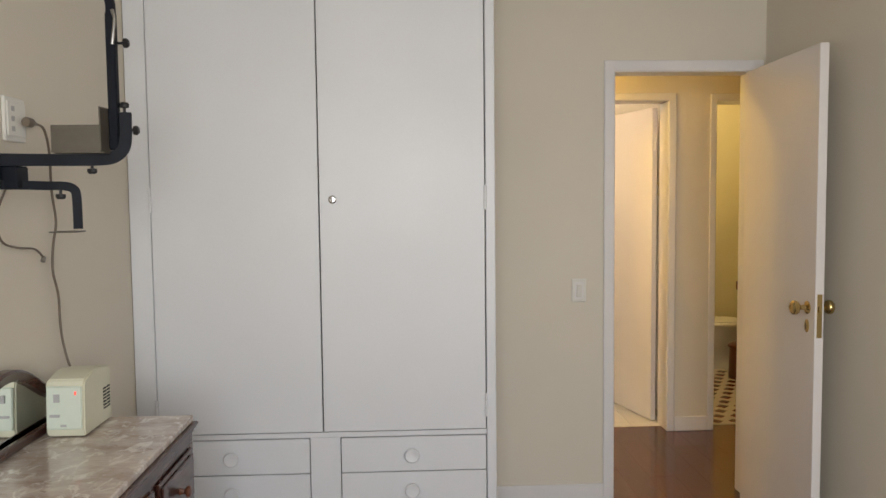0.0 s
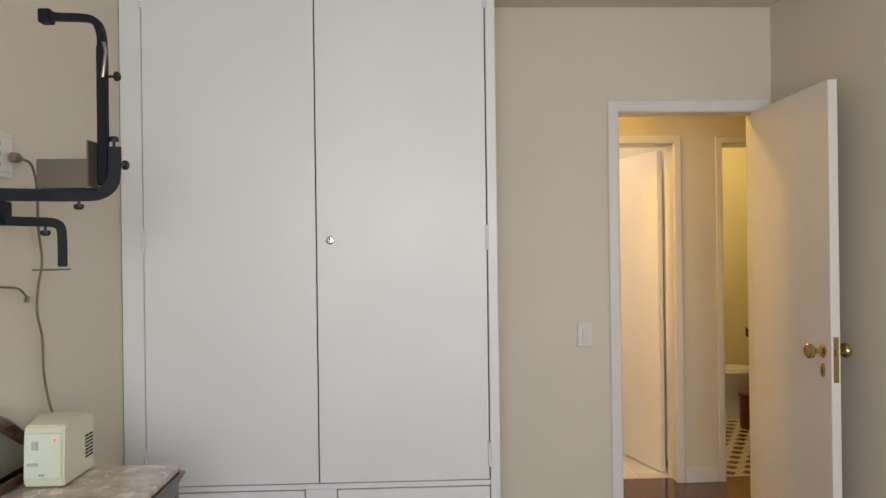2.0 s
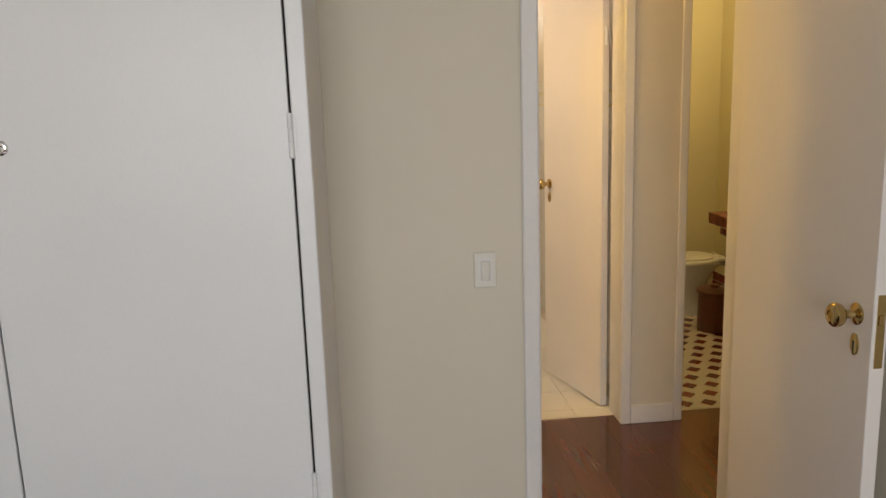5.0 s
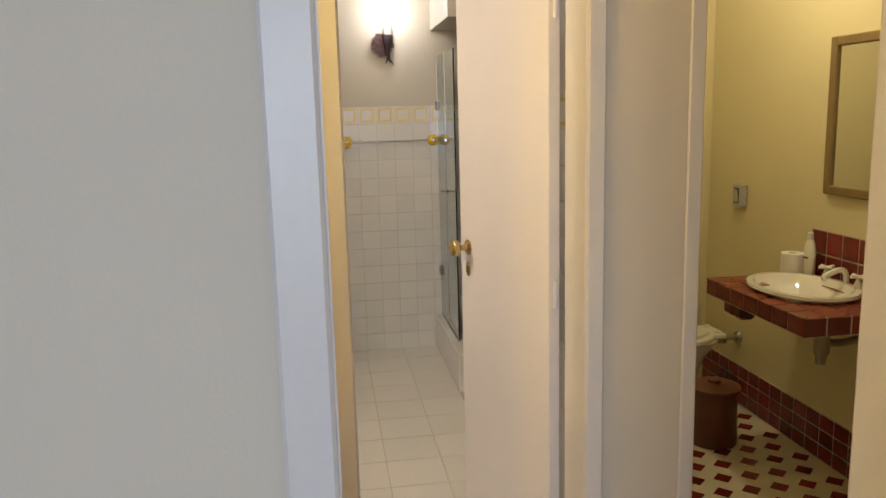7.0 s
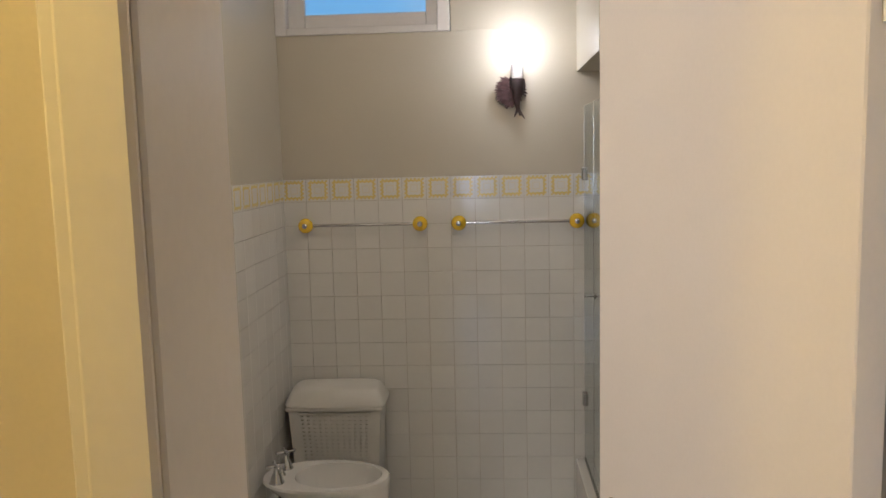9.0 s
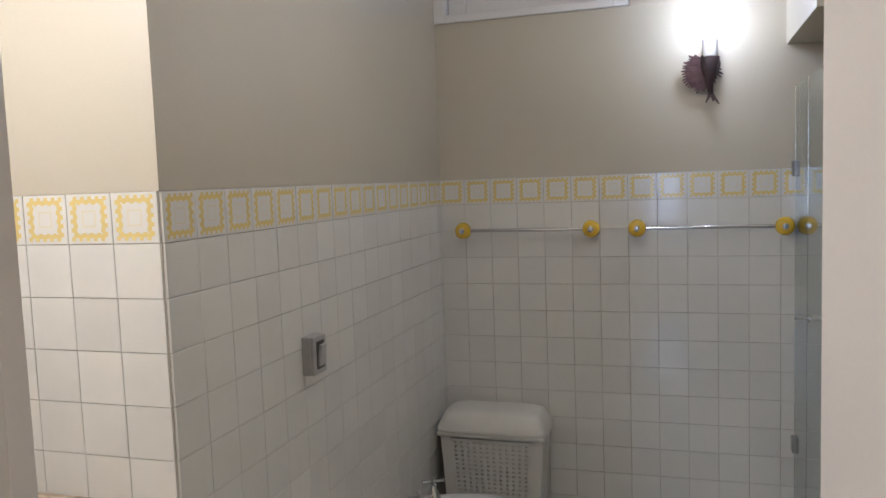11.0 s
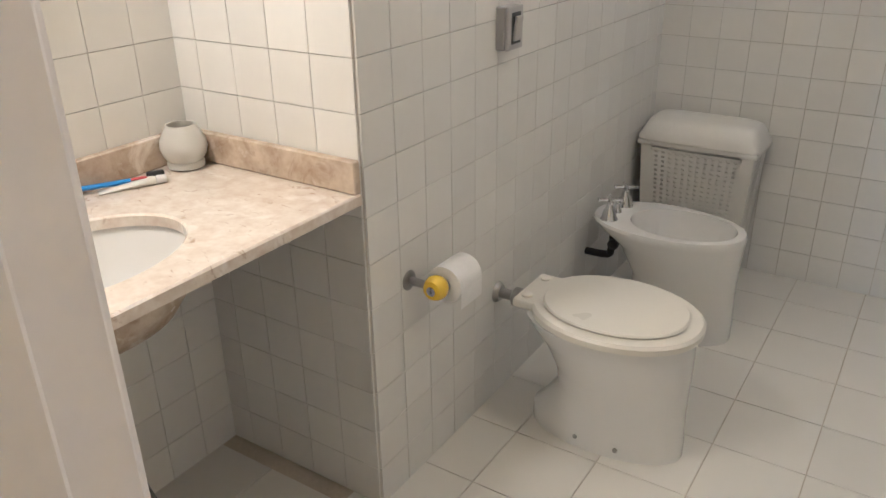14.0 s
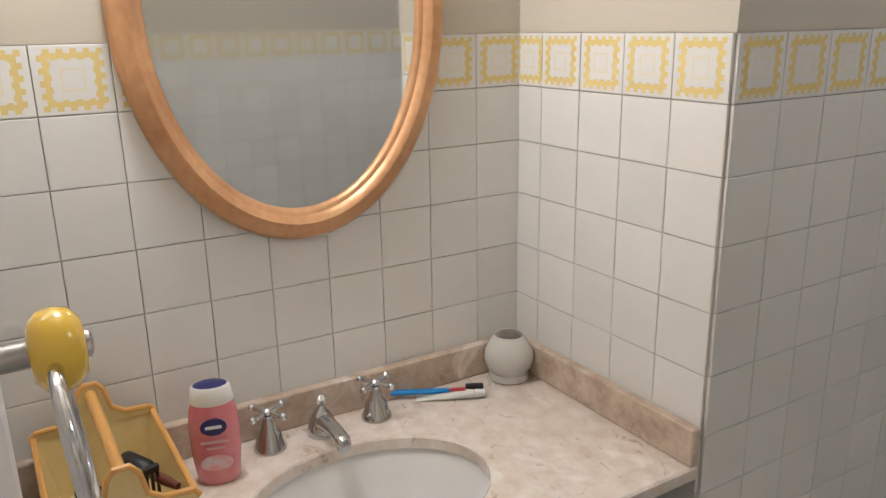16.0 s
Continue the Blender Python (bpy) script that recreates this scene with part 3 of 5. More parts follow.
wall_switch("wall_switch", pose(-0.122, -0.001, 1.058, 90), "white plastic wall light switch beside the bedroom door", M_PLASTIC, M_PLASTIC, M_TRIM, 0.070, 0.112)
wall_switch("bathroom_switch", pose(XP - 0.095 + 0.033, 2.998, 1.137, 90, 0, 90), "grey plastic rocker switch on white tiles", M_SWITCH, M_SWITCH, M_SWDARK, 0.080, 0.110, "grey rocker switches", 0.028)
wall_switch("wc_switch", pose(2.169 - 0.028, 2.958, 1.111, 90, 0, -90), "grey plastic rocker switch on a yellow-green wall", M_SWITCH, M_SWITCH, M_SWDARK, 0.080, 0.110, "grey rocker switches", 0.028)

# ---------- bedroom: dresser ----------
X0, X1, Y0, Y1 = XL + 0.02, -1.636, -2.050, -1.292
dr = thing("dresser", (0, 0, 0), "dark mahogany chest of drawers with a pinkish marble top", "dresser")
part("marble_top", boxes((X0, X1 + 0.004, Y0 - 0.004, Y1 + 0.004, 0.818, 0.839), bevel=0.004, seg=2), M_MARBLE, dr, "veined pinkish grey marble top")
bm = bmesh.new()
for i, (o, z0, z1) in enumerate(((0.016, 0.806, 0.8175), (0.011, 0.797, 0.8055), (0.005, 0.786, 0.7965))):
    box(bm, X0, X1 + o, Y0 - o, Y1 + o, z0, z1, 0.003)
part("cornice", bm, M_WOOD, dr)
bm = bmesh.new()
for k in range(24):
    x = X0 + 0.01 + k * 0.0165
    box(bm, x, x + 0.008, Y0 - 0.014, Y0 - 0.004, 0.774, 0.785)
for k in range(44):
    z = 0.20 + k * 0.0125
    box(bm, X1 - 0.012, X1 + 0.004, Y0 - 0.007, Y0 + 0.002, z, z + 0.006)
tagged(part("bead_moulding", bm, M_WOOD, dr), kind="stuff")
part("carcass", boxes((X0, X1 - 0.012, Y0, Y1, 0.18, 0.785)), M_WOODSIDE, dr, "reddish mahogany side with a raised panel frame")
part("side_frame", boxes((X1 - 0.075, X1 - 0.010, Y0 - 0.006, Y0 - 0.0005, 0.18, 0.773), (X0, X1 - 0.076, Y0 - 0.006, Y0 - 0.0005, 0.72, 0.773), (X0, X1 - 0.076, Y0 - 0.006, Y0 - 0.0005, 0.18, 0.24), bevel=0.002), M_WOOD, dr)
part("front_frame", boxes((X1 - 0.011, X1, Y0 + 0.003, Y0 + 0.03, 0.18, 0.785), (X1 - 0.011, X1, Y1 - 0.03, Y1, 0.18, 0.785), (X1 - 0.011, X1, Y0 + 0.031, Y1 - 0.031, 0.755, 0.785), (X1 - 0.011, X1 - 0.001, Y0 + 0.031, Y1 - 0.031, 0.18, 0.754)), M_WOOD, dr)
YM = (Y0 + Y1) / 2
for y0, y1, z0, z1, knobs in ((Y0 + 0.034, YM - 0.018, 0.590, 0.748, 1), (YM + 0.018, Y1 - 0.034, 0.590, 0.748, 1), (Y0 + 0.034, Y1 - 0.034, 0.398, 0.575, 2), (Y0 + 0.034, Y1 - 0.034, 0.200, 0.383, 2)):
    bm = boxes((X1 + 0.0, X1 + 0.010, y0, y1, z0, z1), (X1 + 0.010, X1 + 0.016, y0 + 0.014, y1 - 0.014, z0 + 0.014, z1 - 0.014), bevel=0.003)
    d = part("drawer", bm, M_WOOD, dr)
    ks = [(y0 + y1) / 2] if knobs == 1 else [y0 + (y1 - y0) * 0.22, y0 + (y1 - y0) * 0.78]
    for ky in ks:
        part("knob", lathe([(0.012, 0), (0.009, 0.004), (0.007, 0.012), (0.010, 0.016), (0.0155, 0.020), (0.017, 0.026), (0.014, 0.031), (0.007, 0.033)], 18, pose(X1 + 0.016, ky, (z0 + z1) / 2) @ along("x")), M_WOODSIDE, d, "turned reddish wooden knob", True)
for lx in (X0 + 0.03, X1 - 0.04):
    for ly in (Y0 + 0.03, Y1 - 0.03):
        part("leg", lathe([(0.014, 0), (0.019, 0.02), (0.014, 0.035), (0.021, 0.11), (0.026, 0.15), (0.024, 0.179)], 14, pose(lx, ly, 0)), M_WOOD, dr, "", True)

# swing mirror on the dresser
dm = thing("dresser_mirror", (-2.028, -1.64, 0.839), "low arched mahogany framed mirror standing on the dresser", "mirror")
def arch(w, h, n=28):
    pts = [(-w, 0.0)]
    for i in range(n + 1):
        u = -1 + 2 * i / n
        z = h * (0.42 + 0.58 * math.cos(u * math.pi / 2) ** 1.3)
        pts.append((u * w, z))
    return pts + [(w, 0.0)]
bm = bmesh.new()
oa, ia = arch(0.30, 0.225), arch(0.262, 0.18)
lo = [[Vector((0.014, y, z)) for y, z in oa], [Vector((0.020, y * 0.95, z * 0.96 + 0.002)) for y, z in oa], [Vector((0.012, y, z + (0.03 if i in (0, len(ia) - 1) else 0.012))) for i, (y, z) in enumerate(ia)], [Vector((-0.012, y, z + (0.03 if i in (0, len(ia) - 1) else 0.012))) for i, (y, z) in enumerate(ia)], [Vector((-0.012, y, z)) for y, z in oa]]
lo.append(lo[0])
loft(bm, lo, False, False)
part("frame", bm, M_WOOD, dm, "", True)
bm = bmesh.new()
bm.faces.new([bm.verts.new((0.0, y, z + (0.025 if i in (0, len(ia) - 1) else 0.014))) for i, (y, z) in enumerate(ia)])
part("mirror_glass", bm, M_MIRROR, dm)
part("base_board", boxes((-0.012, 0.024, -0.31, 0.31, 0, 0.03), bevel=0.006), M_WOOD, dm)

# cream power unit on the dresser
pu = thing("power_unit", (-1.932, -1.40, 0.839), "cream plastic voltage regulator box on the dresser", "appliance", "", 0)
bm = bmesh.new()
prof = [(-0.10, 0.004), (-0.105, 0.03), (-0.098, 0.150), (-0.088, 0.166), (-0.02, 0.182), (0.085, 0.170), (0.098, 0.155), (0.098, 0.004)]
loft(bm, [[Vector((x, y, z)) for y, z in prof] for x in (-0.054, 0.054)])
bmesh.ops.bevel(bm, geom=[e for e in bm.edges], offset=0.004, segments=2, affect="EDGES")
part("case", bm, M_CREAM, pu, "", True)
bm = boxes((-0.049, 0.049, -0.006, 0.0, -0.062, 0.062), bevel=0.004)
bmesh.ops.transform(bm, matrix=pose(0, -0.1025, 0.088, -3), verts=bm.verts[:])
part("front_panel", bm, M_PALE, pu, "pale green front panel")
part("indicator", boxes((0.030, 0.034, -0.1085, -0.104, 0.125, 0.135)), glow("red_indicator", (0.9, 0.05, 0.03), 1.5), pu, "red indicator light")
for mark in ((-0.028, -0.012, -0.1105, -0.108, 0.105, 0.128), (-0.04, -0.012, -0.112, -0.109, 0.062, 0.070), (-0.01, 0.006, -0.113, -0.109, 0.035, 0.041)):
    part("label_mark", boxes(mark), M_SWITCH, pu, "grey printed mark")
for k in range(7):
    for c in (0.0, 0.028):
        part("vent_slot", boxes((0.0535, 0.0555, 0.035 + c, 0.057 + c, 0.045 + k * 0.010, 0.050 + k * 0.010)), M_DARK, pu)

# outlet, cables
so = thing("power_outlet", (XL + 0.001, -1.47, 1.745), "white plastic wall socket plate with plug", "socket")
part("plate", boxes((0, 0.010, -0.058, 0.058, -0.062, 0.062), bevel=0.003), M_PLASTIC, so)
part("module", boxes((0.010, 0.014, -0.050, 0.052, -0.048, 0.05), bevel=0.003), M_PLASTIC, so)
for k in range(3):
    part("socket_hole", boxes((0.0135, 0.0148, -0.03, -0.012, -0.034 + k * 0.028, -0.020 + k * 0.028)), M_SWITCH, so)
part("plug", lathe([(0.012, 0), (0.014, 0.004), (0.014, 0.03), (0.009, 0.04), (0.006, 0.055), (0.005, 0.06)], 14, pose(0.028, 0.020, -0.004) @ along("y")), M_CORD, so, "grey-brown plug", True)
cb = thing("power_cable", (0, 0, 0), "thin grey-brown cable hanging down the wall", "cable")
part("cord", tube(spline([(-2.031, -1.392, 1.741), (-2.03, -1.34, 1.728), (-2.04, -1.29, 1.66), (-2.045, -1.275, 1.55), (-2.047, -1.25, 1.45), (-2.047, -1.275, 1.38), (-2.047, -1.285, 1.30), (-2.047, -1.255, 1.22), (-2.047, -1.25, 1.13), (-2.046, -1.235, 1.06), (-2.02, -1.25, 0.99), (-1.95, -1.33, 0.99)], 7), 0.0040, 8), M_CORD, cb, "", True)
ca = thing("antenna_cable", (0, 0, 0), "loose thin brown antenna cable with bare end", "cable")
part("cord", tube(spline([(-2.03, -1.57, 1.56), (-2.045, -1.60, 1.48), (-2.045, -1.585, 1.41), (-2.045, -1.50, 1.385), (-2.045, -1.40, 1.375), (-2.045, -1.345, 1.345)], 7), 0.0032, 8), M_CORD, ca, "", True)
part("connector", lathe([(0.004, 0), (0.007, 0.003), (0.007, 0.018), (0.003, 0.02)], 10, pose(-2.045, -1.343, 1.35, 150, 0, 0)), M_STEEL, ca, "", True)

# swivel television bracket
tv = thing("tv_bracket", (-0.011, 0, -0.003), "black steel swivelling television bracket fixed to the wall", "tv bracket")
part("wall_plate", boxes((XL + 0.012, XL + 0.022, -1.72, -1.63, 1.56, 1.70), bevel=0.003), M_BLACK, tv)
part("pivot", lathe([(0.018, -0.075), (0.022, -0.07), (0.022, 0.055), (0.018, 0.06)], 18, pose(-2.02, -1.65, 1.63)), M_BLACK, tv, "", True)
part("upper_arm", tube(spline([(-2.02, -1.63, 1.628), (-1.90, -1.55, 1.630), (-1.81, -1.505, 1.632), (-1.765, -1.49, 1.638), (-1.738, -1.482, 1.662), (-1.730, -1.48, 1.70), (-1.729, -1.48, 1.765)], 6), 0, flat=(0.012, 0.016)), M_BLACK, tv)
part("upright", boxes((-1.772, -1.746, -1.495, -1.470, 1.66, 2.04), bevel=0.003), M_BLACK, tv)
part("hook_arm", tube(spline([(-1.759, -1.482, 2.03), (-1.760, -1.482, 2.07), (-1.772, -1.484, 2.103), (-1.80, -1.486, 2.115), (-1.89, -1.49, 2.118)], 6), 0, flat=(0.010, 0.012)), M_BLACK, tv)
part("end_cap", boxes((-1.92, -1.887, -1.508, -1.472, 2.10, 2.137), bevel=0.003), M_BLACK, tv)
part("tray_plate", boxes((-1.90, -1.765, -1.55, -1.43, 1.648, 1.652), (-1.905, -1.775, -1.554, -1.550, 1.650, 1.725), (-1.777, -1.773, -1.55, -1.43, 1.652, 1.775)), M_TRAY, tv, "grey-brown angled steel plate")
part("lower_arm", tube(spline([(-2.02, -1.63, 1.563), (-1.92, -1.55, 1.560), (-1.885, -1.53, 1.559), (-1.866, -1.52, 1.552), (-1.858, -1.517, 1.53), (-1.857, -1.517, 1.44)], 6), 0, flat=(0.009, 0.012)), M_BLACK, tv)
part("joint_block", boxes((-2.015, -1.965, -1.625, -1.56, 1.55, 1.612), bevel=0.004), M_BLACK, tv)
part("foot_plate", boxes((-1.93, -1.856, -1.535, -1.47, 1.430, 1.434)), M_TRAY, tv)
for x, y, z, ax in ((-1.735, -1.47, 1.96, "x"), (-1.733, -1.475, 1.775, "z"), (-1.712, -1.48, 1.715, "x"), (-1.815, -1.51, 1.612, "-z"), (-1.893, -1.535, 1.542, "-z")):
    part("clamp_knob", lathe([(0.004, -0.012), (0.004, 0.004), (0.013, 0.005), (0.0135, 0.014), (0.009, 0.019)], 9, pose(x, y, z) @ along(ax)), M_BKNOB, tv, "black plastic clamping knob")
part("crank", tube([(-1.748, -1.50, 2.045), (-1.738, -1.51, 2.02), (-1.748, -1.508, 1.95)], 0.005, 8), M_STEEL, tv, "bare steel crank lever", True)


# ---------- bathroom things ----------
def bthing(name, x, y, z, label, category, group="", rz=0):
    return thing(name, (x + BATH.x, y + BATH.y, z), label, category, group, rz)


def egg(x0, x1, ry, z, n=44, cy=0.0):
    """A rounded outline from x0 (back) to x1 (front), fuller at the back."""
    pts = []
    for i in range(n):
        a = 2 * math.pi * i / n
        u = (math.cos(a) + 1) / 2
        wid = math.sin(a) * (1.0 + 0.10 * (0.5 - u))
        pts.append(Vector((x0 + (x1 - x0) * u, cy + ry * math.copysign(abs(wid) ** 0.9, wid), z)))
    return pts


def toilet(e):
    bm = bmesh.new()
    rings = [egg(-0.20, 0.255, 0.118, 0.0), egg(-0.20, 0.255, 0.118, 0.05), egg(-0.175, 0.252, 0.114, 0.075), egg(-0.12, 0.250, 0.124, 0.16), egg(-0.13, 0.251, 0.145, 0.23), egg(-0.17, 0.252, 0.165, 0.31), egg(-0.215, 0.252, 0.180, 0.36), egg(-0.225, 0.252, 0.183, 0.383)]
    loft(bm, rings)
    part("bowl", bm, M_CERAMIC, e, "glazed white china bowl", True)
    bm = bmesh.new()
    loft(bm, [egg(-0.20, 0.258, 0.182, 0.382), egg(-0.205, 0.268, 0.193, 0.388), egg(-0.205, 0.268, 0.193, 0.404), egg(-0.198, 0.260, 0.186, 0.412), egg(-0.16, 0.225, 0.155, 0.413)])
    part("seat_ring", bm, M_SEAT, e, "ivory plastic seat", True)
    bm = bmesh.new()
    loft(bm, [egg(-0.17, 0.222, 0.155, 0.4135), egg(-0.175, 0.228, 0.160, 0.419), egg(-0.17, 0.222, 0.156, 0.4245), egg(-0.10, 0.14, 0.105, 0.428)])
    part("lid", bm, M_SEAT, e, "closed ivory plastic lid", True)
    part("hinge_bar", boxes((-0.245, -0.165, -0.095, 0.095, 0.384, 0.412), bevel=0.008, seg=2), M_SEAT, e)
    for y in (-0.06, 0.06):
        part("hinge_cap", lathe([(0.016, 0), (0.016, 0.006), (0.009, 0.010)], 14, pose(-0.215, y, 0.412)), M_SEAT, e, "", True)
    for x, y in ((-0.02, -0.113), (0.10, -0.113)):
        part("floor_bolt", lathe([(0.007, 0), (0.007, 0.006), (0.004, 0.009)], 10, pose(x, y, 0.035) @ along("-y")), M_STEEL, e, "", True)


def flush_pipe(e, length, z=0.362):
    part("wall_rose", lathe([(0.034, 0), (0.033, 0.006), (0.024, 0.018)], 22, pose(-length, 0, z) @ along("x")), M_STEEL, e, "", True)
    part("pipe", lathe([(0.016, 0.015), (0.016, length - 0.24)], 16, pose(-length, 0, z) @ along("x")), M_STEEL, e, "", True)
    part("coupling", lathe([(0.020, 0), (0.030, 0.006), (0.030, 0.022), (0.026, 0.026), (0.030, 0.03), (0.028, 0.05), (0.022, 0.06)], 20, pose(-0.29, 0, z) @ along("x")), M_STEEL, e, "grey pipe coupling", True)


tl = bthing("toilet", -0.212, 2.948, 0, "white china toilet with closed ivory lid on the tiled floor", "toilet", "toilets")
toilet(tl)
flush_pipe(tl, 0.348)


def cross_tap(parent, x, y, z, s=1.0):
    t = part("tap", lathe([(0.026, 0), (0.026, 0.004), (0.022, 0.010), (0.0175, 0.028), (0.012, 0.036), (0.010, 0.046), (0.008, 0.05), (0.008, 0.058)], 20, pose(x, y, z) @ Matrix.Scale(s, 4)), M_CHROME, parent, "chrome cross-handled tap", True)
    bm = bmesh.new()
    for k in range(4):
        a = k * math.pi / 2 + 0.5
        d = Vector((math.cos(a), math.sin(a), 0))
        c = Vector((x, y, z + 0.063 * s))
        tube([c + d * 0.004, c + d * 0.020 * s, c + d * 0.030 * s], 0.0042 * s, 8, bm)
        lathe([(0.003, -0.007), (0.0065, -0.004), (0.007, 0), (0.0065, 0.004), (0.003, 0.007)], 10, Matrix.Translation(c + d * 0.032 * s), bm)
    lathe([(0.006, -0.006), (0.010, -0.003), (0.010, 0.004), (0.005, 0.008)], 12, pose(x, y, z + 0.063 * s), bm)
    part("handle", bm, M_CHROME, t, "", True)


bi = bthing("bidet", -0.255, 3.655, 0, "white china bidet with chrome taps beside the hamper", "bidet")
bm = bmesh.new()
outer = [egg(-0.13, 0.245, 0.125, 0.0), egg(-0.13, 0.245, 0.125, 0.06), egg(-0.12, 0.240, 0.128, 0.20), egg(-0.18, 0.245, 0.150, 0.31), egg(-0.26, 0.250, 0.165, 0.365), egg(-0.28, 0.252, 0.168, 0.385), egg(-0.278, 0.246, 0.163, 0.395)]
inner = [egg(-0.145, 0.218, 0.132, 0.396), egg(-0.140, 0.212, 0.126, 0.372), egg(-0.11, 0.185, 0.10, 0.27), egg(-0.05, 0.12, 0.06, 0.235)]
loft(bm, outer + inner)
part("bowl", bm, M_CERAMIC, bi, "", True)
for y in (-0.075, 0.075):
    cross_tap(bi, -0.205, y, 0.392, 1.2)
part("spout", lathe([(0.018, 0), (0.016, 0.012), (0.010, 0.02), (0.007, 0.035), (0.010, 0.04), (0.004, 0.048)], 16, pose(-0.205, 0, 0.392)), M_CHROME, bi, "", True)
part("waste_pipe", tube(spline([(-0.20, -0.03, 0.36), (-0.20, -0.04, 0.27), (-0.22, -0.03, 0.235), (-0.305, -0.03, 0.23)], 6), 0.014, 10), M_BKNOB, bi, "dark supply pipe", True)
part("valve", lathe([(0.012, 0), (0.02, 0.004), (0.02, 0.02), (0.008, 0.03)], 12, pose(-0.19, -0.04, 0.29) @ along("-y")), M_BKNOB, bi, "", True)

# hamper
hm = bthing("laundry_hamper", -0.305, 4.135, 0, "white plastic laundry hamper with slotted sides and lid", "hamper")
W0, W1, D0, D1, HT = 0.185, 0.215, 0.085, 0.105, 0.545
def hx(z): return W0 + (W1 - W0) * z / HT
def hy(z): return D0 + (D1 - D0) * z / HT
bm = bmesh.new()
loft(bm, [[Vector((sx * hx(z), sy * hy(z), z)) for sx, sy in ((1, 1), (-1, 1), (-1, -1), (1, -1))] for z in (0, 0.06)])
bmesh.ops.bevel(bm, geom=bm.edges[:], offset=0.012, segments=2, affect="EDGES")
part("base", bm, M_PLASTIC, hm, "", True)
for sx in (1, -1):
    for sy in (1, -1):
        bm = bmesh.new()
        loft(bm, [[Vector((sx * (hx(z) - a), sy * (hy(z) - b), z)) for a, b in ((0, 0), (0.042, 0), (0.042, 0.004), (0.004, 0.042), (0, 0.042))] for z in (0.061, HT)])
        part("corner_post", bm, M_PLASTIC, hm)
bm = bmesh.new()
for k in range(25):
    z = 0.070 + k * 0.0190
    x, y = hx(z) - 0.043, hy(z)
    box(bm, -x, x, -y - 0.0005, -y + 0.0045, z, z + 0.0105)
    box(bm, -x, x, y - 0.004, y - 0.001, z, z + 0.0115)
    box(bm, hx(z) - 0.004, hx(z) - 0.001, -y + 0.043, y - 0.043, z, z + 0.0115)
tagged(part("slats", bm, M_PLASTIC, hm), kind="stuff")
bm = bmesh.new()
for k in range(13):
    u = -0.97 + k * 1.94 / 12
    za, zb = 0.061, HT - 0.02
    xa, xb = u * (hx(za) - 0.043), u * (hx(zb) - 0.043)
    loft(bm, [[Vector((xx + a, -hy(z) + b, z)) for a, b in ((-0.0075, 0.0), (0.0075, 0.0), (0.0075, 0.005), (-0.0075, 0.005))] for xx, z in ((xa, za), (xb, zb))])
tagged(part("ribs", bm, M_PLASTIC, hm), kind="stuff")
bm = boxes((-0.228, 0.228, -0.118, 0.118, HT, HT + 0.022), bevel=0.008, seg=2)
part("rim", bm, M_PLASTIC, hm, "", True)
bm = bmesh.new()
loft(bm, [oval(0, 0, 0.236, 0.124, HT + 0.023, 40, 7), oval(0, 0, 0.236, 0.124, HT + 0.034, 40, 7), oval(0, 0.0, 0.222, 0.110, HT + 0.06, 40, 6), oval(0, 0.0, 0.205, 0.095, HT + 0.092, 40, 6), oval(0, 0, 0.188, 0.080, HT + 0.103, 40, 5), oval(0, 0, 0.12, 0.05, HT + 0.108, 40, 4)])
part("lid", bm, M_PLASTIC, hm, "domed white plastic lid", True)


# ---------- towel bars ----------
def yellow_knob(parent, m, r=0.036):
    k = part("end_knob", lathe([(0.010, -0.022), (0.024, -0.020), (r - 0.003, -0.012), (r, 0), (r - 0.003, 0.012), (0.024, 0.020), (0.013, 0.0215)], 28, m), M_YELLOW, parent, "glossy yellow plastic knob", True)
    part("cap", lathe([(0.012, 0.0216), (0.012, 0.0245), (0.008, 0.027), (0.004, 0.027)], 16, m), M_CHROME, k, "chrome screw cap", True)


for xa, xb in ((-0.443, 0.103), (0.286, 0.837)):
    tb = bthing("towel_bar", 0, 0, 0, "chrome towel bar with yellow end knobs on white tiles", "towel bar", "towel bars")
    part("bar", lathe([(0.0075, 0), (0.0075, xb - xa)], 14, pose(xa, YB - 0.060, 1.395) @ along("x")), M_CHROME, tb, "", True)
    for x in (xa, xb):
        part("post", lathe([(0.020, 0), (0.020, 0.004), (0.0105, 0.008), (0.0105, 0.040)], 16, pose(x, YB - 0.006, 1.395) @ along("-y")), M_STEEL, tb, "", True)
        yellow_knob(tb, pose(x, YB - 0.062, 1.395) @ along("-y"))

# towel rings beside the door
for x, z in ((-0.080, 1.386), (-0.420, 1.384)):
    tr = bthing("towel_ring", x, 1.294, z, "chrome towel ring hanging from a yellow knob", "towel ring", "towel rings")
    part("post", lathe([(0.022, 0), (0.022, 0.004), (0.0115, 0.008), (0.0115, 0.052)], 18, along("y")), M_STEEL, tr, "", True)
    yellow_knob(tr, pose(0, 0.072, 0) @ along("y"))
    lean, turn = radians(36), radians(-3)
    pts = []
    for i in range(40):
        a = 2 * math.pi * i / 40
        u, v = 0.066 * math.sin(a), -0.018 - 0.066 + 0.066 * math.cos(a)
        x2, z2 = u * math.cos(lean) - v * math.sin(lean), u * math.sin(lean) + v * math.cos(lean)
        pts.append((x2 * math.cos(turn), 0.068 + x2 * math.sin(turn) - 0.10 * z2, z2))
    part("ring", tube(pts, 0.0062, 12, closed=True), M_CHROME, tr, "", True)

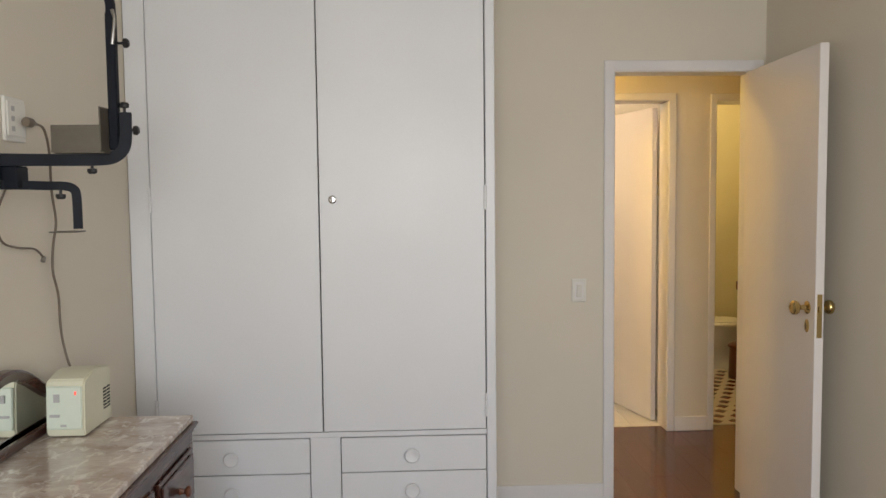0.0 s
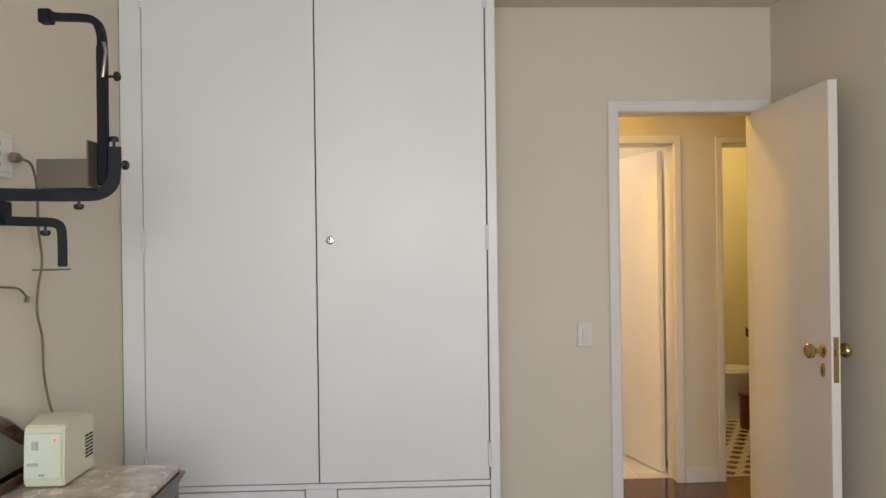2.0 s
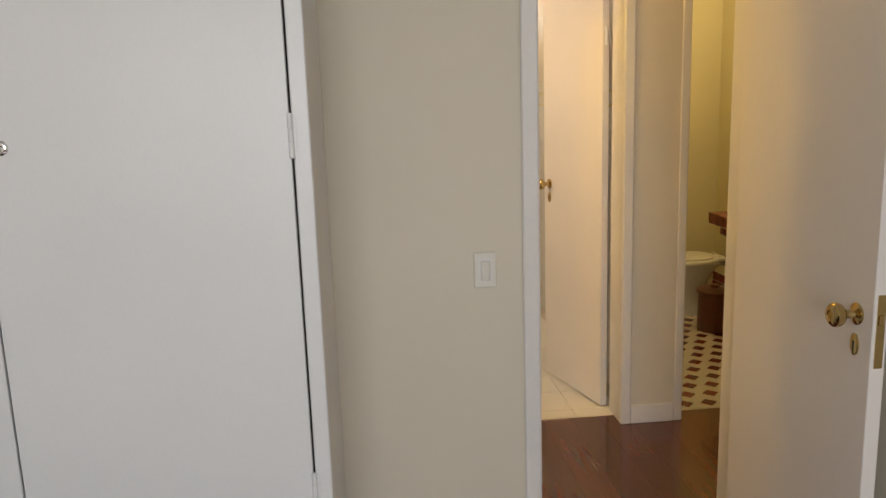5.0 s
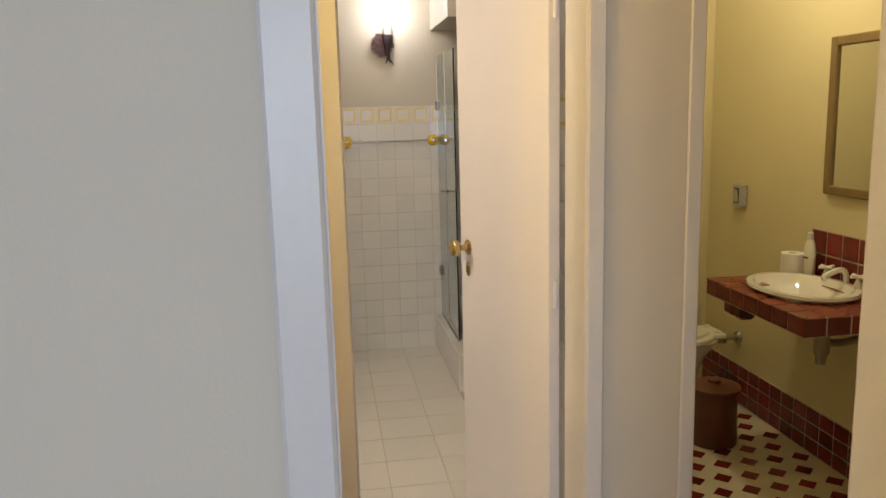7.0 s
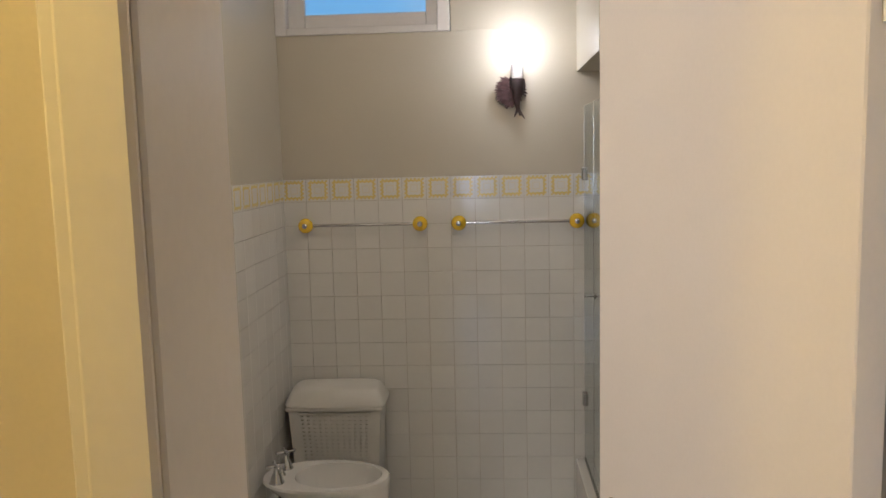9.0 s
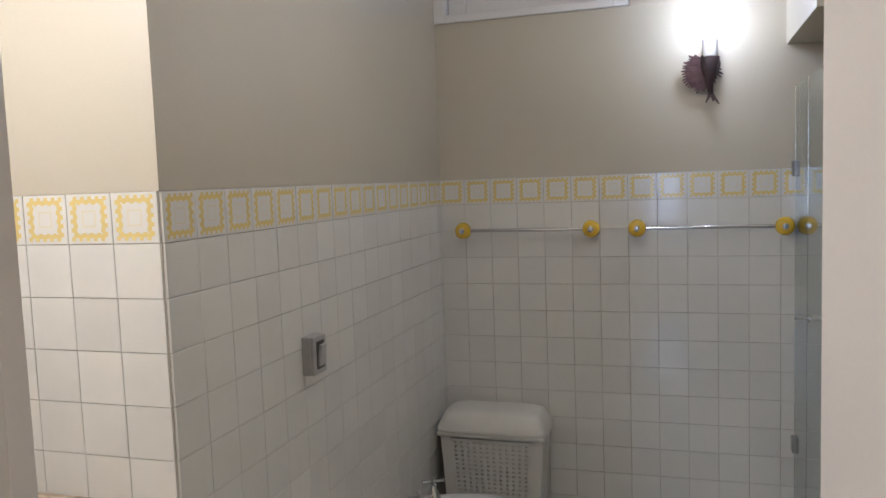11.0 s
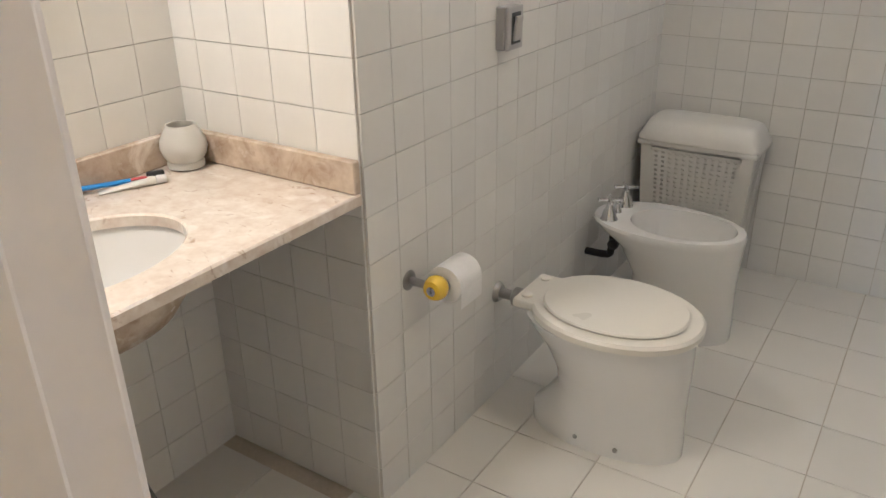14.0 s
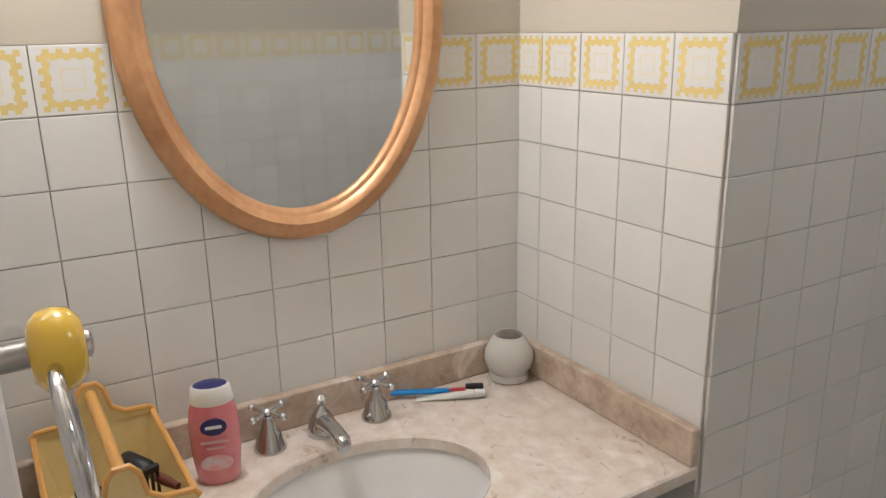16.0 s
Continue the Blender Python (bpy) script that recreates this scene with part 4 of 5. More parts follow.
# toilet paper holder
th = bthing("paper_holder", XP + 0.004, 2.500, 0.596, "steel toilet paper holder with yellow knob and paper roll", "paper holder")
part("wall_rose", lathe([(0.026, 0), (0.026, 0.005), (0.018, 0.010)], 20, along("x")), M_STEEL, th, "", True)
part("arm", tube(spline([(0.005, 0, 0), (0.05, 0, 0), (0.082, 0, 0)], 4), 0.0105, 12), M_STEEL, th, "", True)
yellow_knob(th, pose(0.083, 0, 0) @ pose(0, 0, 0, 0, 0, 0) @ along("-y"), 0.032)
part("spindle", lathe([(0.009, 0), (0.009, 0.15)], 12, pose(0.083, 0.015, 0.0) @ along("y")), M_STEEL, th, "", True)
pr = bthing("toilet_roll", XP + 0.087, 2.535, 0.588, "white toilet paper roll on the holder", "toilet paper")
part("roll", lathe([(0.018, 0), (0.048, 0.001), (0.0485, 0.05), (0.048, 0.099), (0.018, 0.10), (0.018, 0.001)], 32, along("y"), cap0=False, cap1=False), M_PAPER, pr, "", True)
bm = bmesh.new()
loft(bm, [[Vector((0.0485, y, 0.0)) for y in (0.002, 0.098)] + [Vector((0.0495, y, 0.0)) for y in (0.098, 0.002)], [Vector((0.047, y, -0.055)) for y in (0.002, 0.098)] + [Vector((0.048, y, -0.055)) for y in (0.098, 0.002)]])
part("loose_sheet", bm, M_PAPER, pr)

# ---------- vanity ----------
va = bthing("vanity_counter", 0, 0, 0, "beige stone vanity counter with white oval basin set into tiles", "vanity")
CX, CY, RX, RY = -0.808, 1.824, 0.160, 0.218
def slab(bm, x0, x1, y0, y1, z0, z1):
    angs = sorted([2 * math.pi * i / 64 for i in range(64)] + [math.atan2(y - CY, x - CX) % (2 * math.pi) for x in (x0, x1) for y in (y0, y1)])
    o, n = [], []
    for a in angs:
        c, s = math.cos(a), math.sin(a)
        k = min(((x1 if c > 0 else x0) - CX) / c if abs(c) > 1e-9 else 1e9, ((y1 if s > 0 else y0) - CY) / s if abs(s) > 1e-9 else 1e9)
        o.append((CX + c * k, CY + s * k))
        r = 1 / math.sqrt((c / RX) ** 2 + (s / RY) ** 2)
        n.append((CX + c * r, CY + s * r))
    e = 0.004
    rings = [[Vector((x, y, z0)) for x, y in n], [Vector((x, y, z0)) for x, y in o], [Vector((x, y, z1 - e)) for x, y in o],
             [Vector((min(max(x, x0 + e), x1 - e), min(max(y, y0 + e), y1 - e), z1)) for x, y in o], [Vector((CX + (x - CX) * 1.02, CY + (y - CY) * 1.02, z1)) for x, y in n], [Vector((x, y, z1 - e)) for x, y in n]]
    rings.append(rings[0])
    return loft(bm, rings, False, False)
part("worktop", slab(bmesh.new(), XW + 0.008, XP + 0.004, 1.294, YP - 0.008, 0.846, 0.872), M_COUNTER, va)
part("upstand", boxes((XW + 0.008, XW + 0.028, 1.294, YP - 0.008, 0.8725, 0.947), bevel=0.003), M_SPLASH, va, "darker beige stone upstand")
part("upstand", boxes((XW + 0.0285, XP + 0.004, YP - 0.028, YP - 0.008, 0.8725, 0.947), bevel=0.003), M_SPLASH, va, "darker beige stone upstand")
bm = bmesh.new()
loft(bm, [oval(CX, CY, RX * 1.06, RY * 1.05, 0.845, 48), oval(CX, CY, RX * 1.0, RY * 1.0, 0.83, 48), oval(CX, CY, RX * 0.93, RY * 0.93, 0.78, 48), oval(CX, CY, RX * 0.75, RY * 0.77, 0.735, 48), oval(CX, CY, RX * 0.4, RY * 0.4, 0.715, 48), oval(CX, CY, 0.02, 0.02, 0.712, 48)], False, True)
bs = part("basin", bm, M_CERAMIC, va, "white china undermounted basin", True)
bm = bmesh.new()
loft(bm, [oval(CX, CY, RX * 1.09, RY * 1.08, 0.844, 48), oval(CX, CY, RX * 1.05, RY * 1.05, 0.82, 48), oval(CX, CY, RX * 0.99, RY * 0.98, 0.77, 48), oval(CX, CY, RX * 0.8, RY * 0.82, 0.722, 48), oval(CX, CY, RX * 0.42, RY * 0.42, 0.70, 48)], False, True)
part("basin_underside", bm, M_SPLASH, va, "unglazed outside of the basin", True)
part("drain", lathe([(0.022, 0), (0.022, 0.003), (0.012, 0.002)], 18, pose(CX, CY, 0.7125)), M_CHROME, va, "", True)
for y in (1.722, 1.945):
    cross_tap(va, -1.035, y, 0.8725, 1.2)
bm = lathe([(0.030, 0), (0.030, 0.004), (0.029, 0.012), (0.024, 0.030), (0.015, 0.046), (0.008, 0.053), (0.006, 0.060), (0.011, 0.068), (0.012, 0.074), (0.006, 0.081), (0.003, 0.083)], 22, pose(-1.035, 1.828, 0.8725))
loft(bm, [[Vector((x, 1.828 + w * math.cos(a), z + h * math.sin(a))) for a in [2 * math.pi * i / 14 for i in range(14)]] for x, z, w, h in ((-1.035, 0.896, 0.020, 0.020), (-1.00, 0.905, 0.017, 0.015), (-0.965, 0.906, 0.015, 0.012), (-0.935, 0.902, 0.015, 0.012), (-0.925, 0.897, 0.012, 0.012), (-0.921, 0.893, 0.006, 0.006))])
lathe([(0.011, 0), (0.013, 0.002), (0.013, 0.014)], 14, pose(-0.936, 1.828, 0.884), bm)
part("spout", bm, M_CHROME, va, "chrome basin spout", True)
part("trap", lathe([(0.014, 0.70), (0.014, 0.665), (0.019, 0.66), (0.019, 0.645), (0.015, 0.64), (0.015, 0.585), (0.028, 0.58), (0.033, 0.57), (0.033, 0.50), (0.036, 0.495), (0.036, 0.48), (0.028, 0.475), (0.028, 0.445), (0.018, 0.435)], 22, pose(CX, CY, 0)), M_STEEL, va, "dull chrome bottle trap", True)
part("waste_pipe", tube(spline([(CX - 0.02, CY, 0.545), (CX - 0.10, CY - 0.03, 0.56), (CX - 0.22, CY - 0.08, 0.60), (XW + 0.008, CY - 0.11, 0.61)], 5), 0.017, 12), M_STEEL, va, "", True)

bi2 = bthing("waste_bin", -0.93, 1.80, 0.0, "small bin with dark grey liner under the vanity", "bin")
part("bucket", lathe([(0.095, 0), (0.10, 0.01), (0.12, 0.22), (0.125, 0.23), (0.118, 0.23), (0.09, 0.02)], 26), M_SWITCH, bi2, "", True)
bm = lathe([(0.123, 0.18), (0.129, 0.232), (0.118, 0.255), (0.10, 0.235), (0.08, 0.18), (0.03, 0.16)], 26, cap0=False)
for v in bm.verts:
    v.co += Vector((0.012 * noise.noise(v.co * 18), 0.012 * noise.noise(v.co * 18 + Vector((5, 0, 0))), 0.045 * noise.noise(v.co * 9) if v.co.z > 0.22 else 0))
part("liner", bm, M_BAG, bi2, "crumpled dark plastic liner", True)

# oval mirror
om = bthing("oval_mirror", XW + 0.008, 1.844, 1.672, "oval wall mirror in a worn gold wooden frame", "mirror")
bm = bmesh.new()
prof = [(0.0, 0.002), (0.0, 0.014), (-0.006, 0.022), (-0.014, 0.024), (-0.020, 0.030), (-0.032, 0.032), (-0.041, 0.026), (-0.046, 0.018), (-0.052, 0.016), (-0.058, 0.008), (-0.058, 0.002)]
rings = []
for off, h in prof:
    rings.append([Vector((h, (0.306 + off) * math.cos(a), (0.420 + off) * math.sin(a))) for a in [2 * math.pi * i / 72 for i in range(72)]])
rings.append(rings[0])
part("frame", loft(bm, rings, False, False), M_GOLD, om, "", True)
bm = bmesh.new()
bm.faces.new([bm.verts.new((0.006, 0.254 * math.cos(a), 0.368 * math.sin(a))) for a in [2 * math.pi * i / 72 for i in range(72)]])
part("mirror_glass", bm, M_MIRROR, om)

# shower gel bottle
sb = bthing("shower_gel_bottle", -0.985, 1.612, 0.8725, "pink translucent shower gel bottle with white cap and navy label", "bottle", "", 74)
sb.scale = (1.22, 1.22, 1.12)
bm = bmesh.new()
loft(bm, [oval(0, 0, 0.026, 0.016, 0.0, 32), oval(0, 0, 0.030, 0.019, 0.006, 32), oval(0, 0, 0.034, 0.021, 0.05, 32), oval(0, 0, 0.035, 0.022, 0.10, 32), oval(0, 0, 0.032, 0.021, 0.125, 32), oval(0, 0, 0.028, 0.02, 0.135, 32)])
part("body", bm, material("pink_gel", (0.62, 0.17, 0.20), 0.12, var=0.1, scale=10, bump=0, color2=(0.70, 0.28, 0.28), coat=0.5), sb, "", True)
bm = bmesh.new()
loft(bm, [oval(0, 0, 0.029, 0.021, 0.1355, 32), oval(0, 0, 0.030, 0.0215, 0.138, 32), oval(0, 0, 0.027, 0.020, 0.160, 32), oval(0, 0, 0.025, 0.018, 0.163, 32)])
part("cap", bm, M_PLASTIC, sb, "white cap", True)
bm = bmesh.new()
loft(bm, [oval(0, 0, 0.023, 0.0165, 0.1635, 32), oval(0, 0, 0.018, 0.012, 0.166, 32)])
part("cap_disc", bm, M_NAVY, sb, "dark blue disc on the cap", True)
bm = bmesh.new()
loft(bm, [[Vector((p.x, -0.0222, p.y)) for p in oval(0, 0.103, 0.018, 0.014, 0, 28)], [Vector((p.x, -0.0235, p.y)) for p in oval(0, 0.103, 0.018, 0.014, 0, 28)]])
part("label_patch", bm, M_NAVY, sb, "round navy label")
part("label_bar", boxes((-0.011, 0.011, -0.0245, -0.0236, 0.1005, 0.1055)), M_WHITE, sb)
for k, (w, z) in enumerate(((0.019, 0.076), (0.012, 0.066))):
    part("label_bar", boxes((-w, w, -0.0232, -0.0222, z, z + 0.004)), material("pale_pink_print_%d" % k, (0.72, 0.45, 0.42), 0.4), sb)
bm = bmesh.new()
loft(bm, [[Vector((p.x, -0.0215, p.y)) for p in oval(0, 0.042, 0.022, 0.013, 0, 24)], [Vector((p.x, -0.0225, p.y)) for p in oval(0, 0.042, 0.022, 0.013, 0, 24)]])
part("flower_print", bm, material("flower_print", (0.70, 0.62, 0.66), 0.4, scale=60, color2=(0.72, 0.30, 0.30)), sb, "pale flower picture")

# candle glass, toothbrush, toothpaste
cg = bthing("candle_glass", -1.035, 2.275, 0.8725, "frosted glass tealight holder in the counter corner", "glass")
part("globe", lathe([(0.036, 0), (0.043, 0.003), (0.044, 0.014), (0.041, 0.019), (0.050, 0.032), (0.055, 0.050), (0.053, 0.068), (0.044, 0.086), (0.036, 0.098), (0.034, 0.104), (0.031, 0.104), (0.033, 0.096), (0.041, 0.084), (0.050, 0.066), (0.051, 0.050), (0.046, 0.034), (0.02, 0.022)], 32), M_CANDLE, cg, "", True)
tbz = bthing("toothbrush", -1.04, 2.09, 0.8725, "blue toothbrush lying on the counter", "toothbrush", "", 62)
bm = boxes((-0.10, 0.03, -0.007, 0.007, 0.010, 0.020), bevel=0.004)
part("handle", bm, M_BLUE, tbz)
part("neck", boxes((0.03, 0.062, -0.004, 0.004, 0.012, 0.020), bevel=0.002), material("red_plastic", (0.45, 0.03, 0.05), 0.3), tbz, "red neck")
part("head", boxes((0.062, 0.10, -0.006, 0.006, 0.012, 0.028), bevel=0.002), M_BKNOB, tbz, "dark bristles")
tp = bthing("toothpaste_tube", -1.018, 2.12, 0.8725, "white toothpaste tube lying on the counter", "toothpaste", "", 60)
bm = bmesh.new()
loft(bm, [[Vector((x, w * math.cos(a), h + h * math.sin(a))) for a in [2 * math.pi * i / 16 for i in range(16)]] for x, w, h in ((-0.08, 0.016, 0.001), (-0.03, 0.016, 0.006), (0.03, 0.013, 0.010), (0.042, 0.008, 0.009))])
part("tube_body", bm, M_PLASTIC, tp, "", True)
part("cap", lathe([(0.009, 0), (0.010, 0.002), (0.009, 0.022)], 14, pose(0.043, 0, 0.010) @ along("x")), M_TRIM, tp, "", True)
part("stripe", boxes((-0.01, 0.025, -0.004, 0.004, 0.0175, 0.0195)), material("red_print", (0.5, 0.05, 0.05), 0.4), tp, "red stripe")

# caddy with a handle
cd = bthing("wooden_caddy", -0.925, 1.435, 0.8725, "yellow painted wooden caddy with a rod handle on the counter", "caddy")
def trap(x, w0, w1, z0, z1, dx=0.0, th=0.008):
    return [[Vector((x + dx * (z / z1), -w, z)), Vector((x + dx * (z / z1), w, z)), Vector((x + dx * (z / z1) + th, w, z)), Vector((x + dx * (z / z1) + th, -w, z))] for z, w in ((z0, w0), (z1, w1))]
bm = bmesh.new()
loft(bm, trap(-0.135, 0.075, 0.098, 0, 0.125, -0.02))
part("end_panel", bm, M_CADDY, cd)
bm = bmesh.new()
loft(bm, trap(0.128, 0.075, 0.098, 0, 0.125, 0.02))
part("end_panel", bm, M_CADDY, cd)
for s in (1, -1):
    bm = bmesh.new()
    loft(bm, [[Vector((-0.130 - g, s * (w - 0.008), z)), Vector((0.130 + g, s * (w - 0.008), z)), Vector((0.130 + g, s * w, z)), Vector((-0.130 - g, s * w, z))] for z, w, g in ((0.0, 0.075, 0.0), (0.118, 0.097, 0.018))])
    part("side_panel", bm, M_CADDY, cd)
    part("rim", tube([(-0.15, s * 0.094, 0.119), (0.15, s * 0.094, 0.119)], 0.0055, 8), M_CADDYRIM, cd, "ochre painted edge", True)
for x in (-0.153, 0.150):
    bm = bmesh.new()
    out = [(-0.098, 0.118), (-0.09, 0.128), (-0.05, 0.130), (-0.028, 0.145), (-0.020, 0.180), (-0.010, 0.192), (0.010, 0.192), (0.020, 0.180), (0.028, 0.145), (0.05, 0.130), (0.09, 0.128), (0.098, 0.118)]
    loft(bm, [[Vector((x + dx, y, z)) for y, z in out] for dx in (0, 0.009)])
    part("handle_support", bm, M_CADDY, cd)
    part("rim", tube([(x + 0.0045, y, z) for y, z in out], 0.0055, 8), M_CADDYRIM, cd, "ochre painted edge", True)
part("rod", lathe([(0.0095, 0), (0.0095, 0.295)], 14, pose(-0.147, 0, 0.175) @ along("x")), M_CADDYRIM, cd, "ochre wooden rod handle", True)
part("floor", boxes((-0.128, 0.128, -0.072, 0.072, 0, 0.008)), M_CADDY, cd)
hb = bthing("hair_brush", -0.93, 1.475, 0.885, "black hair brush lying in the caddy", "brush", "", 25)
part("head", lathe([(0.010, 0), (0.018, 0.01), (0.018, 0.06), (0.010, 0.07)], 14, pose(-0.04, 0, 0.085) @ along("x")), M_BKNOB, hb, "", True)
part("handle", lathe([(0.007, 0), (0.009, 0.03), (0.006, 0.07)], 12, pose(0.03, 0, 0.085) @ along("x")), M_BIN, hb, "", True)
bb2 = bthing("dark_bottle", -0.85, 1.39, 0.881, "small dark brown bottle standing in the caddy", "bottle")
part("glass_body", lathe([(0.018, 0), (0.02, 0.004), (0.02, 0.08), (0.010, 0.09), (0.010, 0.10)], 18), M_BIN, bb2, "", True)
part("cap", lathe([(0.012, 0.1005), (0.012, 0.122), (0.010, 0.124)], 16), M_BKNOB, bb2, "", True)
cb2 = bthing("hair_comb", -0.86, 1.44, 0.881, "dark comb standing in the caddy", "comb", "", 15)
part("spine", boxes((-0.004, 0.004, -0.06, 0.06, 0.105, 0.118), bevel=0.002), M_BKNOB, cb2)
for k in range(14):
    part("tooth", boxes((-0.002, 0.002, -0.056 + k * 0.0085, -0.052 + k * 0.0085, 0.06, 0.105)), M_BKNOB, cb2)

# fish sconce
sc = bthing("wall_sconce", 0.565, YB - 0.006, 2.03, "dark metal fish-shaped wall sconce with a lit glass cup", "wall lamp")
part("back_plate", lathe([(0.045, 0), (0.043, 0.006), (0.03, 0.012)], 20, along("-y")), M_FISH, sc, "", True)
rr = random.Random(4)
M_FIN = material("pinkish_bronze_fin", (0.15, 0.09, 0.095), 0.35, 0.6, scale=30, color2=(0.07, 0.045, 0.05))


def fin(angle, length, width, mat, label):
    """One ribbed blade of the fan, out from the body in the wall's plane; 90 degrees points to -x, 0 up."""
    a = radians(angle)
    d = Vector((-math.sin(a) * 0.9, 0, math.cos(a)))
    s = Vector((d.z, 0, -d.x)) * width
    o = Vector((-0.004, -0.026 - 0.014 * rr.random(), -0.022))
    tip = o + d * length + Vector((0, 0.004 - 0.016 * rr.random(), 0))
    mid = o + d * length * 0.7 + Vector((0, -0.006, 0))
    th = Vector((0, 0.003, 0))
    bm = bmesh.new()
    loft(bm, [[c + s * k, c - s * k, c - s * k + th, c + s * k + th] for c, k in ((o, 0.4), (mid, 1.0), (tip, 0.25))])
    part("fin", bm, mat, sc, label)


for k in range(22):
    u = k / 21
    fin(42 + 128 * u, 0.078 + 0.022 * math.sin(math.pi * u) + 0.014 * rr.random(), 0.0085, M_FIN, "ribbed pinkish metal fin")
for k in range(6):
    fin(-165 + 14 * k, 0.050 + 0.022 * rr.random(), 0.006, M_FISH, "dark spiny metal fin")
bm = bmesh.new()
loft(bm, [[c + Vector((r * math.cos(t), r * 0.7 * math.sin(t), 0)) for t in [2 * math.pi * i / 14 for i in range(14)]] for c, r in ((Vector((0.005, -0.05, 0.022)), 0.034), (Vector((0.003, -0.052, 0.0)), 0.035), (Vector((0.004, -0.05, -0.035)), 0.024), (Vector((0.0, -0.046, -0.075)), 0.016), (Vector((0.004, -0.04, -0.105)), 0.011), (Vector((0.008, -0.038, -0.125)), 0.006))])
part("body", bm, M_FISH, sc, "dark fish body", True)
bm = bmesh.new()
for tx, tz in ((0.036, -0.158), (-0.012, -0.150), (0.016, -0.146)):
    loft(bm, [[Vector((0.006 + w, -0.040, -0.112)), Vector((0.006 - w, -0.040, -0.112)), Vector((0.006 - w, -0.035, -0.112)), Vector((0.006 + w, -0.035, -0.112))] if q == 0 else [Vector((tx + w * 0.3, -0.042, tz)), Vector((tx - w * 0.3, -0.042, tz)), Vector((tx - w * 0.3, -0.038, tz)), Vector((tx + w * 0.3, -0.038, tz))] for q, w in ((0, 0.009), (1, 0.009))])
part("tail", bm, M_FISH, sc, "forked tail")
part("cup", lathe([(0.020, 0.0225), (0.026, 0.026), (0.027, 0.068), (0.030, 0.086), (0.027, 0.086), (0.024, 0.052)], 22, pose(0.004, -0.052, 0)), material("clear_cup", (0.74, 0.71, 0.68), 0.2), sc, "small glass cup", True)
part("bulb", lathe([(0.008, 0.07), (0.014, 0.085), (0.018, 0.105), (0.014, 0.122), (0.004, 0.13)], 16, pose(0.004, -0.052, 0)), M_BULB, sc, "lit bulb", True)

# ---------- small toilet room ----------
wt = thing("toilet", (1.80, 2.94, 0), "white china toilet in the yellow-green room", "toilet", "toilets", 180)
toilet(wt)
flush_pipe(wt, 0.365)
wc = thing("wc_counter", (0, 0, 0), "red tiled washstand with white oval basin fixed to the wall", "washstand")
part("core", boxes((1.70, 1.780, 1.69, 2.41, 0.745, 0.815), (2.090, 2.163, 1.69, 2.41, 0.745, 0.815), (1.780, 2.090, 1.69, 1.865, 0.745, 0.815), (1.780, 2.090, 2.285, 2.41, 0.745, 0.815)), M_WCGROUT, wc, "pale grout between the tiles")
part("splash_back", boxes((2.1635, 2.1695, 1.642, 2.366, 0.816, 1.027)), M_WCGROUT, wc, "pale grout between the tiles")
for i in range(7):
    y = 1.694 + i * 0.1025
    part("edge_tile", boxes((1.6955, 1.7005, y, y + 0.095, 0.749, 0.816), bevel=0.0015), M_RED, wc)
    for j in range(5):
        x = 1.692 + j * 0.0955
        if abs((x + 0.046 - 1.935) / 0.19) ** 2 + abs((y + 0.049 - 2.075) / 0.25) ** 2 > 0.8:
            part("top_tile", boxes((x, x + 0.089, y, y + 0.096, 0.8145, 0.8185), bevel=0.001), M_CLAY, wc)
    part("splash_tile", boxes((2.1595, 2.1640, y - 0.05, y + 0.045, 0.821, 0.918), bevel=0.0015), M_RED, wc)
    part("splash_tile", boxes((2.1595, 2.1640, y - 0.05, y + 0.045, 0.925, 1.022), bevel=0.0015), M_RED, wc)
for j in range(5):
    x = 1.692 + j * 0.0955
    part("edge_tile", boxes((x, x + 0.088, 1.6855, 1.6905, 0.749, 0.816), bevel=0.0015), M_RED, wc)
bm = bmesh.new()
loft(bm, [oval(1.935, 2.075, 0.172, 0.232, 0.8190, 40), oval(1.935, 2.075, 0.195, 0.255, 0.834, 40), oval(1.935, 2.075, 0.192, 0.252, 0.845, 40), oval(1.935, 2.075, 0.168, 0.225, 0.846, 40), oval(1.935, 2.075, 0.152, 0.205, 0.82, 40), oval(1.935, 2.075, 0.09, 0.12, 0.75, 40), oval(1.935, 2.075, 0.03, 0.04, 0.735, 40)], False, True)
part("basin", bm, M_CERAMIC, wc, "white china basin", True)
bm = bmesh.new()
tube(spline([(2.12, 2.06, 0.842), (2.115, 2.06, 0.885), (2.09, 2.06, 0.90), (2.04, 2.06, 0.885), (2.02, 2.06, 0.872)], 5), 0.012, 10, bm)
part("spout", bm, M_CERAMIC, wc, "white porcelain spout", True)
for y in (1.96, 2.16):
    bm = lathe([(0.022, 0.84), (0.016, 0.86), (0.010, 0.875), (0.010, 0.885)], 14, pose(2.10, y, 0))
    for k in range(4):
        a = k * math.pi / 2
        tube([(2.10, y, 0.89), (2.10 + 0.034 * math.cos(a), y + 0.034 * math.sin(a), 0.893)], 0.007, 8, bm)
    part("tap", bm, M_CERAMIC, wc, "white porcelain cross tap", True)
part("trap", lathe([(0.013, 0.744), (0.013, 0.69), (0.03, 0.685), (0.032, 0.60), (0.022, 0.58), (0.02, 0.55)], 18, pose(1.95, 1.95, 0)), M_STEEL, wc, "dull metal trap", True)
part("waste_pipe", tube(spline([(1.95, 1.95, 0.64), (2.04, 1.95, 0.63), (2.16, 1.96, 0.65)], 5), 0.016, 10), M_STEEL, wc, "", True)
